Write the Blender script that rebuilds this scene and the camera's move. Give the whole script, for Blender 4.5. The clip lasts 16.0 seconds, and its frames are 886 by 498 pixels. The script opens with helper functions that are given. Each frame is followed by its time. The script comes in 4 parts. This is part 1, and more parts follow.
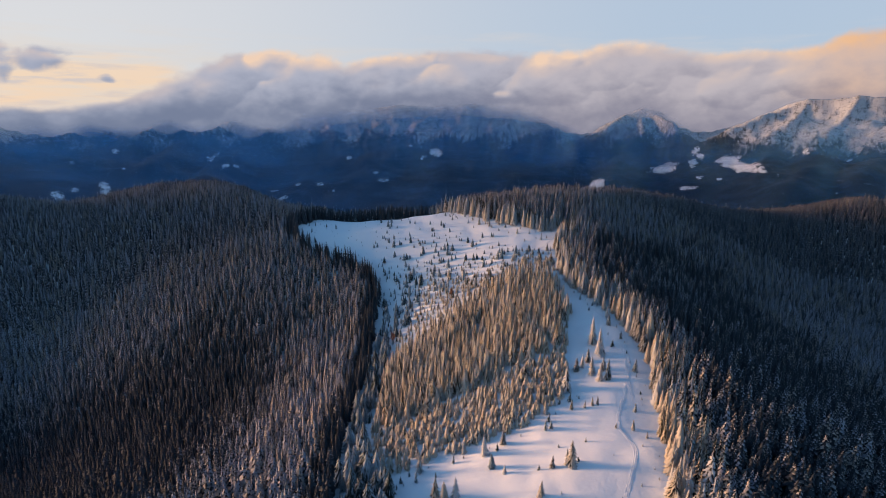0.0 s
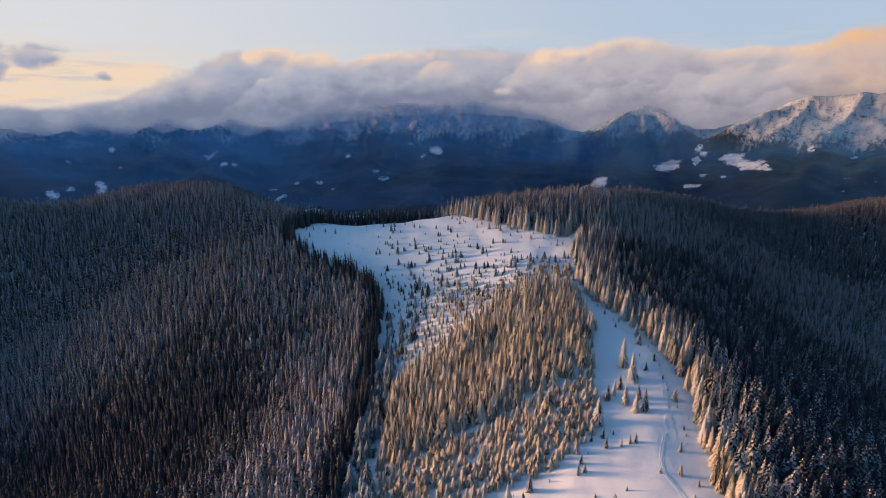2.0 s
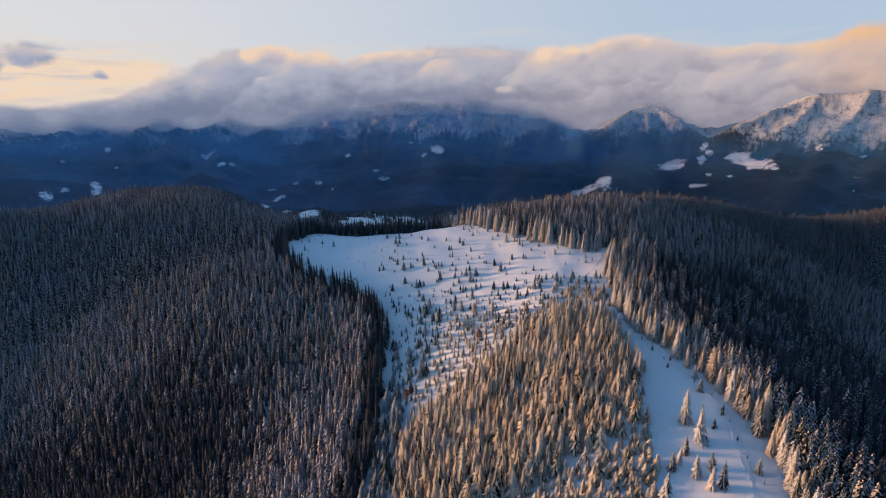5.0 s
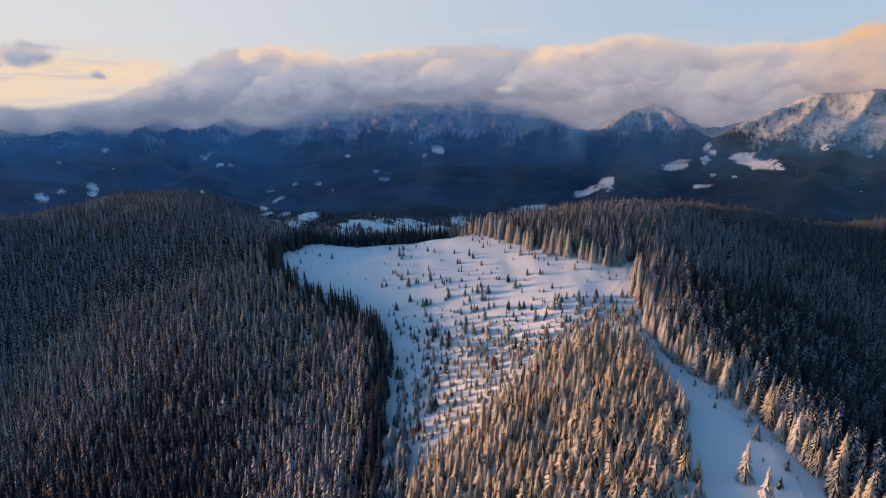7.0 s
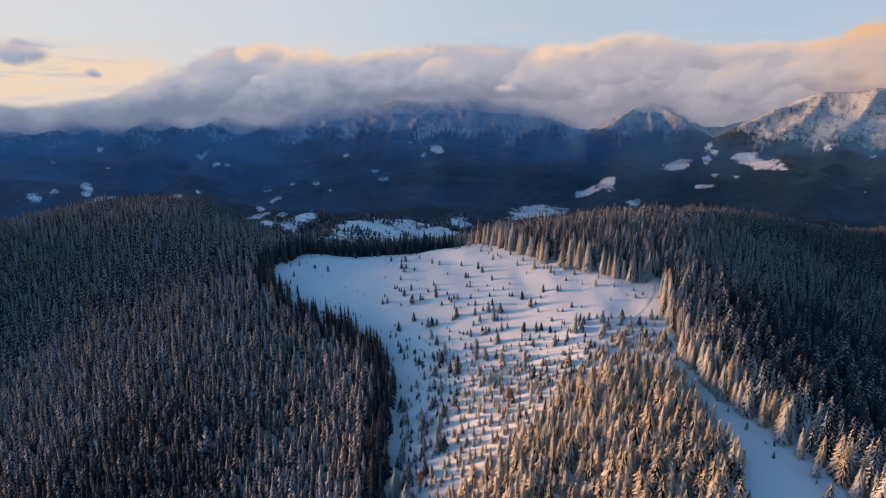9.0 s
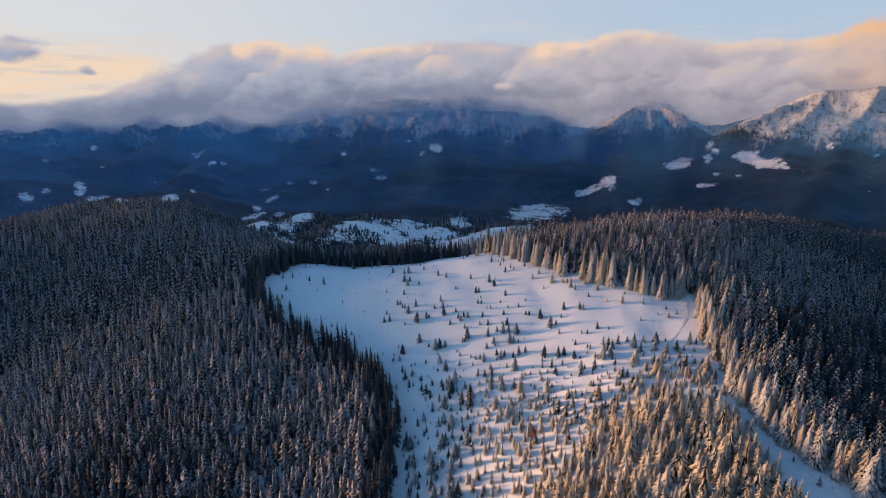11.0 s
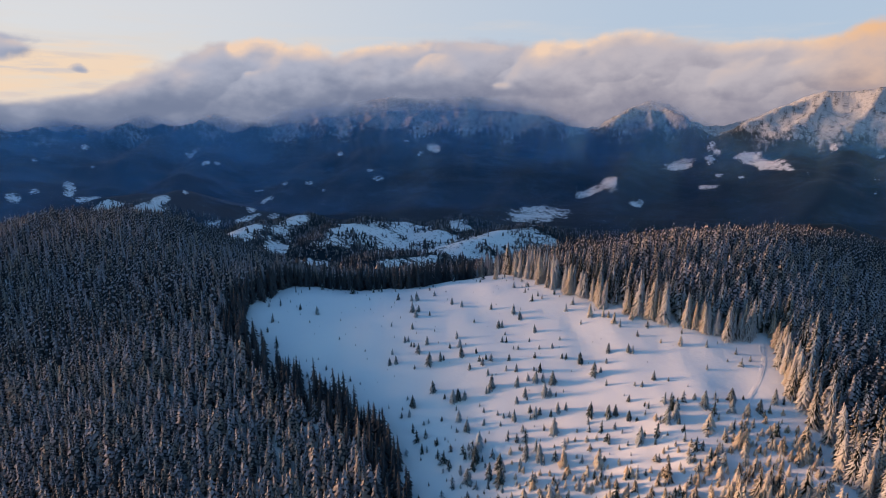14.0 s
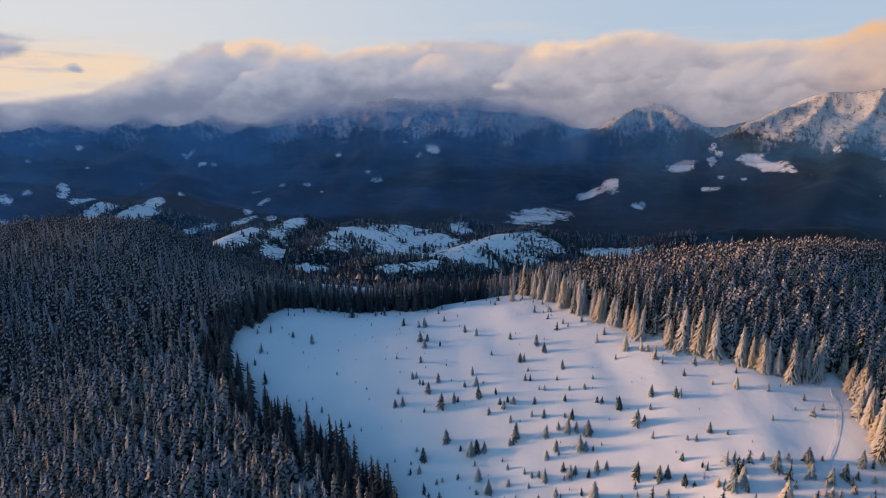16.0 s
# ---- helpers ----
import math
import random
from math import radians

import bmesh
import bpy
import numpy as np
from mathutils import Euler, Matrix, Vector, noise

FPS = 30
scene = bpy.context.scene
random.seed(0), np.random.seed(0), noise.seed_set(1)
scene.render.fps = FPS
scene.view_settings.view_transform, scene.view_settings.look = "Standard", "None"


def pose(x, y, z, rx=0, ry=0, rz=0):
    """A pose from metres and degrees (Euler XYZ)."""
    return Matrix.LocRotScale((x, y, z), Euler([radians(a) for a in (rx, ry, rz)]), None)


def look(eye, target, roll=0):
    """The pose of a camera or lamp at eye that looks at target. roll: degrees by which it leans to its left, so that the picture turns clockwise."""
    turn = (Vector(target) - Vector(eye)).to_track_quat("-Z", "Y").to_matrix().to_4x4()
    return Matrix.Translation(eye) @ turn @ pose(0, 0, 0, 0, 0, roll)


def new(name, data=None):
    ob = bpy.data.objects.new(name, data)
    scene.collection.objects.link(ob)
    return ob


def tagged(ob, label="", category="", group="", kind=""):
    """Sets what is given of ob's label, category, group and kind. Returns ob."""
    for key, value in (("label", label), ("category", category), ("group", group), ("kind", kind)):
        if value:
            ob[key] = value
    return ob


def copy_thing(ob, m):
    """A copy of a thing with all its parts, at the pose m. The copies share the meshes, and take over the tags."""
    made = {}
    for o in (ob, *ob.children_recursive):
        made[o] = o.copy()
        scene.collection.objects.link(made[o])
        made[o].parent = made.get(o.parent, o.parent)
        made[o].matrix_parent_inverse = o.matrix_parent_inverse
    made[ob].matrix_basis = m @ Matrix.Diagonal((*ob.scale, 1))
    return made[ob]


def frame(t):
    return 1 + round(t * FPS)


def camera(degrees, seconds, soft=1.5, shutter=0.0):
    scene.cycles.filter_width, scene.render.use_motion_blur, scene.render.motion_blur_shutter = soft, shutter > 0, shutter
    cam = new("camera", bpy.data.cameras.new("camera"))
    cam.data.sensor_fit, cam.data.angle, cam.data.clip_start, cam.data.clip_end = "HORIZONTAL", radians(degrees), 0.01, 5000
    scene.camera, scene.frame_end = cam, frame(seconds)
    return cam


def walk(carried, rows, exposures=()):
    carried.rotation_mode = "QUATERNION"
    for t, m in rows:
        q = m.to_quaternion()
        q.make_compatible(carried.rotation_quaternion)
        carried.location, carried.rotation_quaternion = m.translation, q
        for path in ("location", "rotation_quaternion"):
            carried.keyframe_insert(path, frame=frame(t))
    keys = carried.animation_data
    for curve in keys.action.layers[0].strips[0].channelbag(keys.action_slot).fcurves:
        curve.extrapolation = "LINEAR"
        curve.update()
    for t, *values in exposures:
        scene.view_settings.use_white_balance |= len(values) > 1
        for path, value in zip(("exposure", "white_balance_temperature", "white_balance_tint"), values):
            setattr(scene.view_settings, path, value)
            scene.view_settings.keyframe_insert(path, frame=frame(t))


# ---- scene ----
cam = camera(80.0, 16.0, soft=0.55)
TILT = -14.2  # the camera's look down, degrees
ROWS = [  # seconds; eye x, y, z; yaw, pitch, roll against the tilted frame
    (0.0, 0.00, 0.00, 200.00, -0.00, 0.00, 0.00),
    (0.5, -1.53, 7.89, 199.73, -0.02, -0.05, 0.03),
    (1.0, -3.04, 15.77, 199.47, -0.03, -0.13, 0.09),
    (1.5, -4.52, 23.66, 199.21, -0.03, -0.16, 0.13),
    (2.0, -5.95, 31.57, 198.97, -0.03, -0.23, 0.12),
    (2.5, -7.35, 39.51, 198.74, -0.05, -0.24, 0.10),
    (3.0, -8.72, 47.52, 198.56, -0.08, -0.30, 0.09),
    (3.5, -10.09, 55.60, 198.52, -0.13, -0.33, 0.14),
    (4.0, -11.44, 63.70, 198.62, -0.10, -0.37, 0.15),
    (6.5, -18.06, 104.24, 199.83, -0.00, -0.38, 0.28),
    (7.0, -19.33, 112.27, 200.08, -0.03, -0.40, 0.27),
    (7.5, -20.55, 120.22, 200.30, -0.06, -0.39, 0.26),
    (8.0, -21.76, 128.09, 200.43, -0.11, -0.41, 0.26),
    (8.5, -22.98, 135.91, 200.44, -0.16, -0.48, 0.23),
    (9.0, -24.27, 143.74, 200.37, -0.22, -0.50, 0.25),
    (11.5, -30.99, 183.10, 199.56, -0.50, -0.72, 0.30),
    (12.0, -32.41, 191.07, 199.45, -0.54, -0.73, 0.32),
    (12.5, -33.86, 199.12, 199.41, -0.65, -0.74, 0.26),
    (13.0, -35.36, 207.29, 199.42, -0.68, -0.77, 0.26),
    (13.5, -36.84, 215.52, 199.50, -0.75, -0.77, 0.19),
    (14.0, -38.30, 223.78, 199.62, -0.84, -0.73, 0.20),
    (14.5, -39.71, 231.98, 199.73, -0.91, -0.71, 0.16),
    (15.0, -41.09, 240.15, 199.83, -0.96, -0.66, 0.16),
    (15.5, -42.44, 248.23, 199.92, -1.01, -0.67, 0.15),
    (16.0, -43.79, 256.27, 200.03, -1.03, -0.66, 0.16),
]
walk(cam, [(t, Matrix.Translation((x, y, z)) @ pose(0, 0, 0, TILT) @ pose(0, 0, 0, 90 + pitch, roll, yaw)) for t, x, y, z, yaw, pitch, roll in ROWS],
     exposures=[(0.0, 1.5, 6020, 10), (16.0, 1.5, 6020, 10)])

# ---- sky and sun ----
SUN_AZ, SUN_EL = -79.0, 3.2  # degrees to the right of +y, degrees above the horizon


def sun_and_sky():
    world = bpy.data.worlds.new("sky")
    scene.world = world
    scene.cycles.transparent_max_bounces = 32
    world.use_nodes = True
    nt = world.node_tree
    nt.nodes.clear()
    out = nt.nodes.new("ShaderNodeOutputWorld")
    bg = nt.nodes.new("ShaderNodeBackground")
    sky = nt.nodes.new("ShaderNodeTexSky")
    sky.sky_type, sky.sun_disc = "NISHITA", False
    sky.sun_elevation, sky.sun_rotation = radians(SUN_EL), radians(SUN_AZ)
    sky.air_density, sky.dust_density, sky.ozone_density = 1.0, 0.6, 2.6
    bg.inputs["Strength"].default_value = 0.142
    nt.links.new(sky.outputs[0], bg.inputs["Color"])
    nt.links.new(bg.outputs[0], out.inputs["Surface"])
    lamp = bpy.data.lights.new("sun", "SUN")
    lamp.energy, lamp.angle, lamp.color = 3.7, radians(13.0), (1.0, 0.53, 0.25)
    ob = new("sun", lamp)
    a, e = radians(SUN_AZ), radians(SUN_EL)
    ob.matrix_world = look((math.sin(a) * math.cos(e) * 900, math.cos(a) * math.cos(e) * 900, math.sin(e) * 900), (0, 0, 0))


sun_and_sky()

# ---- the lie of the land ----
HILLS = [
    [-0.5, -10.5, -41.8, -17.8, 18.5, -6.5, -28.3, -14.4, -2],
    [-0.1, -17.4, -32.4, 25.6, 12.5, 31.7, 27.4, -10, -4.2],
    [7.1, -27.9, 42.9, 21.4, 4.2, 14.9, -9.4, 11.8, 0.3],
    [24.4, -28.5, -31.5, -38.2, 7, 65.3, -25.3, 32, 3.2],
    [-32.8, -24.5, 9.2, 75.1, 0.4, 18.2, 7.2, -11.7, -31.6],
    [43.7, 0, 92.6, -26, 62.9, 56.8, 51.7, -8.4, 50.2],
    [50.1, 38.3, 13.2, -32.3, -12.9, -74.4, 54, 2.9, 68.3],
    [-50.7, -14.5, 4.9, 47.2, 16, -2.9, 35.6, -46.1, -34.8],
]
HX, HY, HS = np.arange(-480, 481, 120.0), np.arange(-40, 801, 120.0), 105.0
OPEN = [  # the clearing and the lower meadow, as one outline between the woods
    (-135, 480), (-128, 461), (-112, 443), (-100, 435), (-76, 420), (-57, 402), (-46, 385), (-47, 361), (-46, 335),
    (-46, 300), (-50, 262), (-47, 214), (-44, 184), (-40, 150), (-35, 60), (50, 60), (66, 120), (77, 157), (83, 171),
    (89, 194), (97, 225), (104, 255), (102, 275), (99, 290), (94, 299), (89, 313), (82, 330), (78, 347), (82, 368),
    (84, 389), (87, 398), (91, 407), (95, 416), (82, 416), (64, 426), (49, 438), (35, 450), (26, 463), (17, 473),
    (9, 496), (3, 508), (-8, 524), (-38, 524), (-45, 508), (-57, 506), (-81, 512), (-106, 519), (-122, 511), (-128, 488)]
STAND = [  # the dense young stand in the middle
    (-12, 363), (6, 361), (26, 350), (45, 357), (68, 365), (73, 345), (77, 322), (78, 297), (71, 278), (65, 253),
    (57, 221), (38, 203), (13, 197), (-10, 189), (-22, 182), (-35, 210), (-38, 269), (-34, 315), (-23, 337)]
# the rise between -62 and -43.5 is unseen, added to shade the right-hand slopes
RIDGE = [  # far crest: degrees to the right of +y, height
    (-70.0, 60), (-62.0, 140), (-56.0, 400), (-47.5, 380), (-43.5, 140), (-41.4, 88), (-38.6, 93), (-36.6, 114), (-35.3, 78),
    (-33.3, 134), (-31.1, 94), (-29.1, 92), (-26.9, 156), (-24.3, 95), (-21.1, 155), (-18.2, 87), (-16.6, 122), (-13.8, 199),
    (-9.7, 228), (-4.2, 275), (-0.9, 267), (3.0, 288), (6.3, 264), (9.6, 214), (12.4, 132), (14.9, 42), (17.6, 155),
    (20.2, 254), (22.5, 196), (25.0, 77), (26.9, 25), (28.9, 123), (31.2, 215), (32.7, 278), (33.8, 298), (35.6, 300),
    (37.3, 314), (39.7, 295), (42.0, 190), (70.0, 80)]
SPURS = [  # ridges that come down from the crest: degrees to the right of +y, distance, height
    [(-33.4, 4450, 131), (-35.5, 4000, 56), (-38.5, 3500, -16)],
    [(-33.4, 4450, 131), (-31.1, 4000, 48)],
    [(-26.9, 4450, 149), (-29.1, 4150, 83), (-32.3, 3700, -2), (-35.6, 3200, -70)],
    [(-26.9, 4450, 149), (-24.8, 4050, 57), (-22.8, 3600, -34)],
    [(-21.2, 4450, 147), (-23.4, 4100, 82), (-26.1, 3750, 13), (-29.1, 3250, -57)],
    [(-17.7, 4300, 71), (-20.9, 3600, -28), (-24.4, 3000, -103)],
    [(-12.4, 4420, 150), (-11.7, 3900, 45), (-12.9, 3250, -120), (-15.4, 2700, -183)],
    [(-7.0, 4430, 205), (-7.4, 4000, 91), (-6.9, 3500, -53), (-10.1, 2900, -169)],
    [(-0.4, 4430, 215), (-2.6, 4000, 114), (-4.4, 3650, 4), (-7.3, 3050, -134)],
    [(1.3, 4430, 220), (0.8, 3950, 93), (-0.3, 3350, -75)],
    [(6.6, 4430, 215), (5.1, 3850, 30), (1.1, 3100, -143), (-2.8, 2600, -214)],
    [(10.4, 4430, 194), (10.2, 3850, 15), (8.6, 3200, -120), (6.5, 2700, -198)],
    [(20.2, 4450, 250), (20.0, 3950, 80), (18.9, 3500, -46), (17.2, 2950, -151)],
    [(20.2, 4450, 250), (17.5, 4150, 150), (14.7, 3750, 6), (12.7, 3250, -121)],
    [(20.2, 4450, 250), (22.8, 4100, 132), (24.3, 3750, -8)],
    [(33.8, 4450, 295), (32.7, 3950, 113), (31.3, 3600, 38), (31.7, 3000, -78)],
    [(33.8, 4450, 295), (31.1, 4250, 214), (28.5, 3950, 99), (27.0, 3700, 10)],
    [(37.3, 4450, 314), (35.9, 3900, 118), (35.0, 3400, 16), (33.5, 2800, -97)],
    [(41.0, 4450, 293), (40.0, 3800, 104), (38.6, 3100, -39)]]
KNOLLS = [  # low hills on the valley floor, in the same way
    [(-30.2, 2200, -75), (-27.4, 2400, -97)], [(-27.2, 2150, -90), (-24.5, 2450, -100)],
    [(-21.1, 1450, -85), (-17.6, 1700, -100)], [(-16.7, 1700, -118), (-14.2, 1880, -119)],
    [(-12.3, 1480, -103), (-10.2, 1700, -120), (-8.1, 1850, -139), (-3.8, 1950, -169)],
    [(-0.7, 1800, -155), (2.3, 2000, -166)],
    [(0.9, 1580, -138), (4.6, 1720, -144), (8.0, 1850, -158), (11.5, 1900, -203)],
    [(-8.4, 1300, -107), (-5.3, 1350, -125), (-2.2, 1400, -131)],
    [(20.2, 1900, -170), (26.6, 2000, -151), (33.5, 2000, -111)]]


def smooth(a, b, x):
    t = np.clip((x - a) / (b - a), 0, 1)
    return t * t * (3 - 2 * t)


def lattice(x, y, seed):
    """Smooth value noise, about -1 to 1."""
    xi, yi = np.floor(x).astype(np.int64), np.floor(y).astype(np.int64)
    fx, fy = x - xi, y - yi
    fx, fy = fx * fx * (3 - 2 * fx), fy * fy * (3 - 2 * fy)

    def h(i, j):
        n = (i * 374761393 + j * 668265263 + seed * 974711) & 0x7FFFFFFF
        n = ((n ^ (n >> 13)) * 1274126177) & 0x7FFFFFFF
        return ((n ^ (n >> 16)) & 0xFFFF) / 32767.5 - 1
    a, b, c, d = h(xi, yi), h(xi + 1, yi), h(xi, yi + 1), h(xi + 1, yi + 1)
    return (a * (1 - fx) + b * fx) * (1 - fy) + (c * (1 - fx) + d * fx) * fy


def fbm(x, y, seed, octaves=4):
    return sum(lattice(x * 2**k, y * 2**k, seed + k) / 2**k for k in range(octaves)) / 1.6


def near_height(x, y):
    z = np.zeros_like(x)
    for j, gy in enumerate(HY):
        for i, gx in enumerate(HX):
            z += HILLS[j][i] * np.exp(-((x - gx) ** 2 + (y - gy) ** 2) / (2 * HS * HS))
    z += 11 * np.exp(-(((x + 275) / 75) ** 2 + ((y - 668) / 40) ** 2) / 2)
    return z + 22 * smooth(-430, -560, x) * smooth(450, 560, y) + 20 * smooth(440, 560, x) * smooth(430, 560, y)


def ridged(x, y, lines, steep, hollow, soft, blunt=0.0):
    """The flanks of ridge lines, blended, and the distance to the nearest line."""
    total, near = np.full(np.shape(x), -1e3), np.full(np.shape(x), 1e9)
    for line in lines:
        p = [(r * math.sin(radians(a)), r * math.cos(radians(a)), z) for a, r, z in line]
        for (ax, ay, az), (bx, by, bz) in zip(p, p[1:]):
            dx, dy = bx - ax, by - ay
            t = np.clip(((x - ax) * dx + (y - ay) * dy) / (dx * dx + dy * dy), 0, 1)
            d = np.hypot(x - ax - t * dx, y - ay - t * dy)
            near = np.minimum(near, d)
            d = np.sqrt(d * d + blunt * blunt) - blunt
            total = np.logaddexp(total, (az + t * (bz - az) - steep * d - hollow * (1 - np.exp(-d / 170))) / soft)
    return total * soft, near


BEARING = np.arange(-70, 70.1, 0.7)
CREST = [[(a, 4450, z) for a, z in zip(BEARING, np.convolve(np.interp(np.r_[-70.7, BEARING, 70.7], *zip(*RIDGE)), (0.25, 0.5, 0.25), "valid"))]]
FEET = [line + [(2 * line[-1][0] - line[-2][0], max(line[-1][1] - 650, 2000), -260)] for line in SPURS]  # the spurs run out on the valley floor


def far_height(x, y):
    r = np.hypot(x, y)
    wx = x + 45 * fbm(x / 520, y / 520, 31, 2)
    wy = y + 45 * fbm(x / 420, y / 420, 37, 3)
    wx, wy = x + (wx - x) * smooth(4430, 4000, r), y + (wy - y) * smooth(4430, 4000, r)
    blunt = 75 * smooth(4200, 3700, r)
    range_, _ = ridged(wx, wy, CREST + FEET, 0.26, 95.0, 14.0, blunt)
    hills, _ = ridged(wx, wy, KNOLLS, 0.24, 45.0, 9.0, 25.0)
    base = -238 + 60 * smooth(2300, 4300, r)
    base += np.interp(r, [0, 700, 900, 1200, 1600, 2100], [300, 275, 150, 75, 30, 0])
    base += smooth(800, 1100, r) * smooth(2600, 1900, r) * 34 * fbm(x / 300, y / 300, 23, 3)
    z = 10 * np.logaddexp(np.logaddexp(range_ / 10, base / 10), np.where(r > 1100, hills, -900) / 10)
    s = smooth(2300, 3300, r)
    rough = 1 - 2 * np.abs(fbm(wx / 260, wy / 260, 17, 4))
    bearing = np.degrees(np.arctan2(x, y)) + 0.5 * fbm(x / 240, y / 240, 67, 2)
    gullies = 1 - 2.2 * np.abs(fbm(bearing * 0.85, r / 900, 71, 3))
    z = z + (14 - 8 * smooth(24, 29, bearing)) * smooth(3000, 3500, r) * smooth(4445, 4300, r) * gullies
    return z + s * (13 - 6 * smooth(4200, 4450, r)) * rough + s * 8 * fbm(x / 70, y / 70, 19, 3)


def drifts(x, y):
    """The gentle waves of the snow."""
    z = 0.0
    for n, (turn, length, amp) in enumerate(((0.4, 61, 0.30), (1.3, 47, 0.26), (2.2, 37, 0.20), (2.9, 29, 0.16), (0.9, 23, 0.11), (1.8, 17, 0.08), (2.6, 12, 0.05))):
        u, v = x * math.cos(turn) + y * math.sin(turn), y * math.cos(turn) - x * math.sin(turn)
        z = z + amp * np.sin(6.2832 * (u / length + 0.35 * np.sin(6.2832 * v / (length * 2.3) + n)) + 1.7 * n)
    return z


def height(x, y):
    x, y = np.asarray(x, float), np.asarray(y, float)
    out = np.hypot(np.maximum(np.abs(x) - 560, 0), np.maximum(y - 700, 0) + np.maximum(-60 - y, 0))
    w = smooth(190, 0, out)
    # an unseen hill, added to keep the low sun off the far clearing
    shade_hill = 222 * np.exp(-(((x + 690) / 70) ** 2 + ((y - 592) / 62) ** 2) / 2)
    return shade_hill + near_height(x, y) * w + far_height(x, y) * (1 - w) + drifts(x, y) * w


def inside(poly, x, y):
    px, py = np.array(poly, float).T
    odd = np.zeros(np.shape(x), bool)
    for i in range(len(px)):
        j = i - 1
        if py[i] != py[j]:
            cross = (py[i] > y) != (py[j] > y)
            odd ^= cross & (x < (px[j] - px[i]) * (y - py[i]) / (py[j] - py[i]) + px[i])
    return odd


def edge_distance(poly, x, y):
    """Metres to the outline, positive inside."""
    best = np.full(np.shape(x), 1e9)
    p = np.array(poly, float)
    for a, b in zip(p, np.roll(p, -1, 0)):
        d = b - a
        t = np.clip(((x - a[0]) * d[0] + (y - a[1]) * d[1]) / (d @ d), 0, 1)
        best = np.minimum(best, np.hypot(x - a[0] - t * d[0], y - a[1] - t * d[1]))
    return np.where(inside(poly, x, y), best, -best)


# ---- materials ----
def material(name):
    m = bpy.data.materials.new(name)
    m.use_nodes = True
    nt = m.node_tree
    return m, nt, nt.nodes["Principled BSDF"]


def wire(nt, a, b):
    nt.links.new(a, b)


def maths(nt, op, a, b=None, c=None, clamp=False):
    n = nt.nodes.new("ShaderNodeMath")
    n.operation, n.use_clamp = op, clamp
    for i, v in enumerate((a, b, c)):
        if v is None:
            continue
        if isinstance(v, (int, float)):
            n.inputs[i].default_value = v
        else:
            nt.links.new(v, n.inputs[i])
    return n.outputs[0]


def ramp(nt, value, lo, hi, to_lo=0.0, to_hi=1.0):
    n = nt.nodes.new("ShaderNodeMapRange")
    n.interpolation_type = "SMOOTHSTEP"
    for key, v in (("From Min", lo), ("From Max", hi), ("To Min", to_lo), ("To Max", to_hi)):
        n.inputs[key].default_value = v
    nt.links.new(value, n.inputs["Value"])
    return n.outputs["Result"]


def mix(nt, fac, a, b):
    n = nt.nodes.new("ShaderNodeMix")
    n.data_type = "RGBA"
    for slot, v in ((0, fac), (6, a), (7, b)):
        if isinstance(v, (int, float)):
            n.inputs[slot].default_value = v
        elif isinstance(v, tuple):
            n.inputs[slot].default_value = (*v, 1)
        else:
            nt.links.new(v, n.inputs[slot])
    return n.outputs[2]


def grain(nt, scale, detail=4.0, rough=0.55, vector=None):
    n = nt.nodes.new("ShaderNodeTexNoise")
    n.inputs["Scale"].default_value, n.inputs["Detail"].default_value, n.inputs["Roughness"].default_value = scale, detail, rough
    nt.links.new(vector or position(nt), n.inputs["Vector"])
    return n.outputs["Fac"]


def position(nt):
    for n in nt.nodes:
        if n.type == "NEW_GEOMETRY":
            return n.outputs["Position"]
    return nt.nodes.new("ShaderNodeNewGeometry").outputs["Position"]


def bump(nt, bsdf, value, distance, strength=1.0):
    n = nt.nodes.new("ShaderNodeBump")
    n.inputs["Distance"].default_value, n.inputs["Strength"].default_value = distance, strength
    nt.links.new(value, n.inputs["Height"])
    nt.links.new(n.outputs[0], bsdf.inputs["Normal"])


def attribute(nt, name):
    n = nt.nodes.new("ShaderNodeAttribute")
    n.attribute_name = name
    return n.outputs["Fac"]


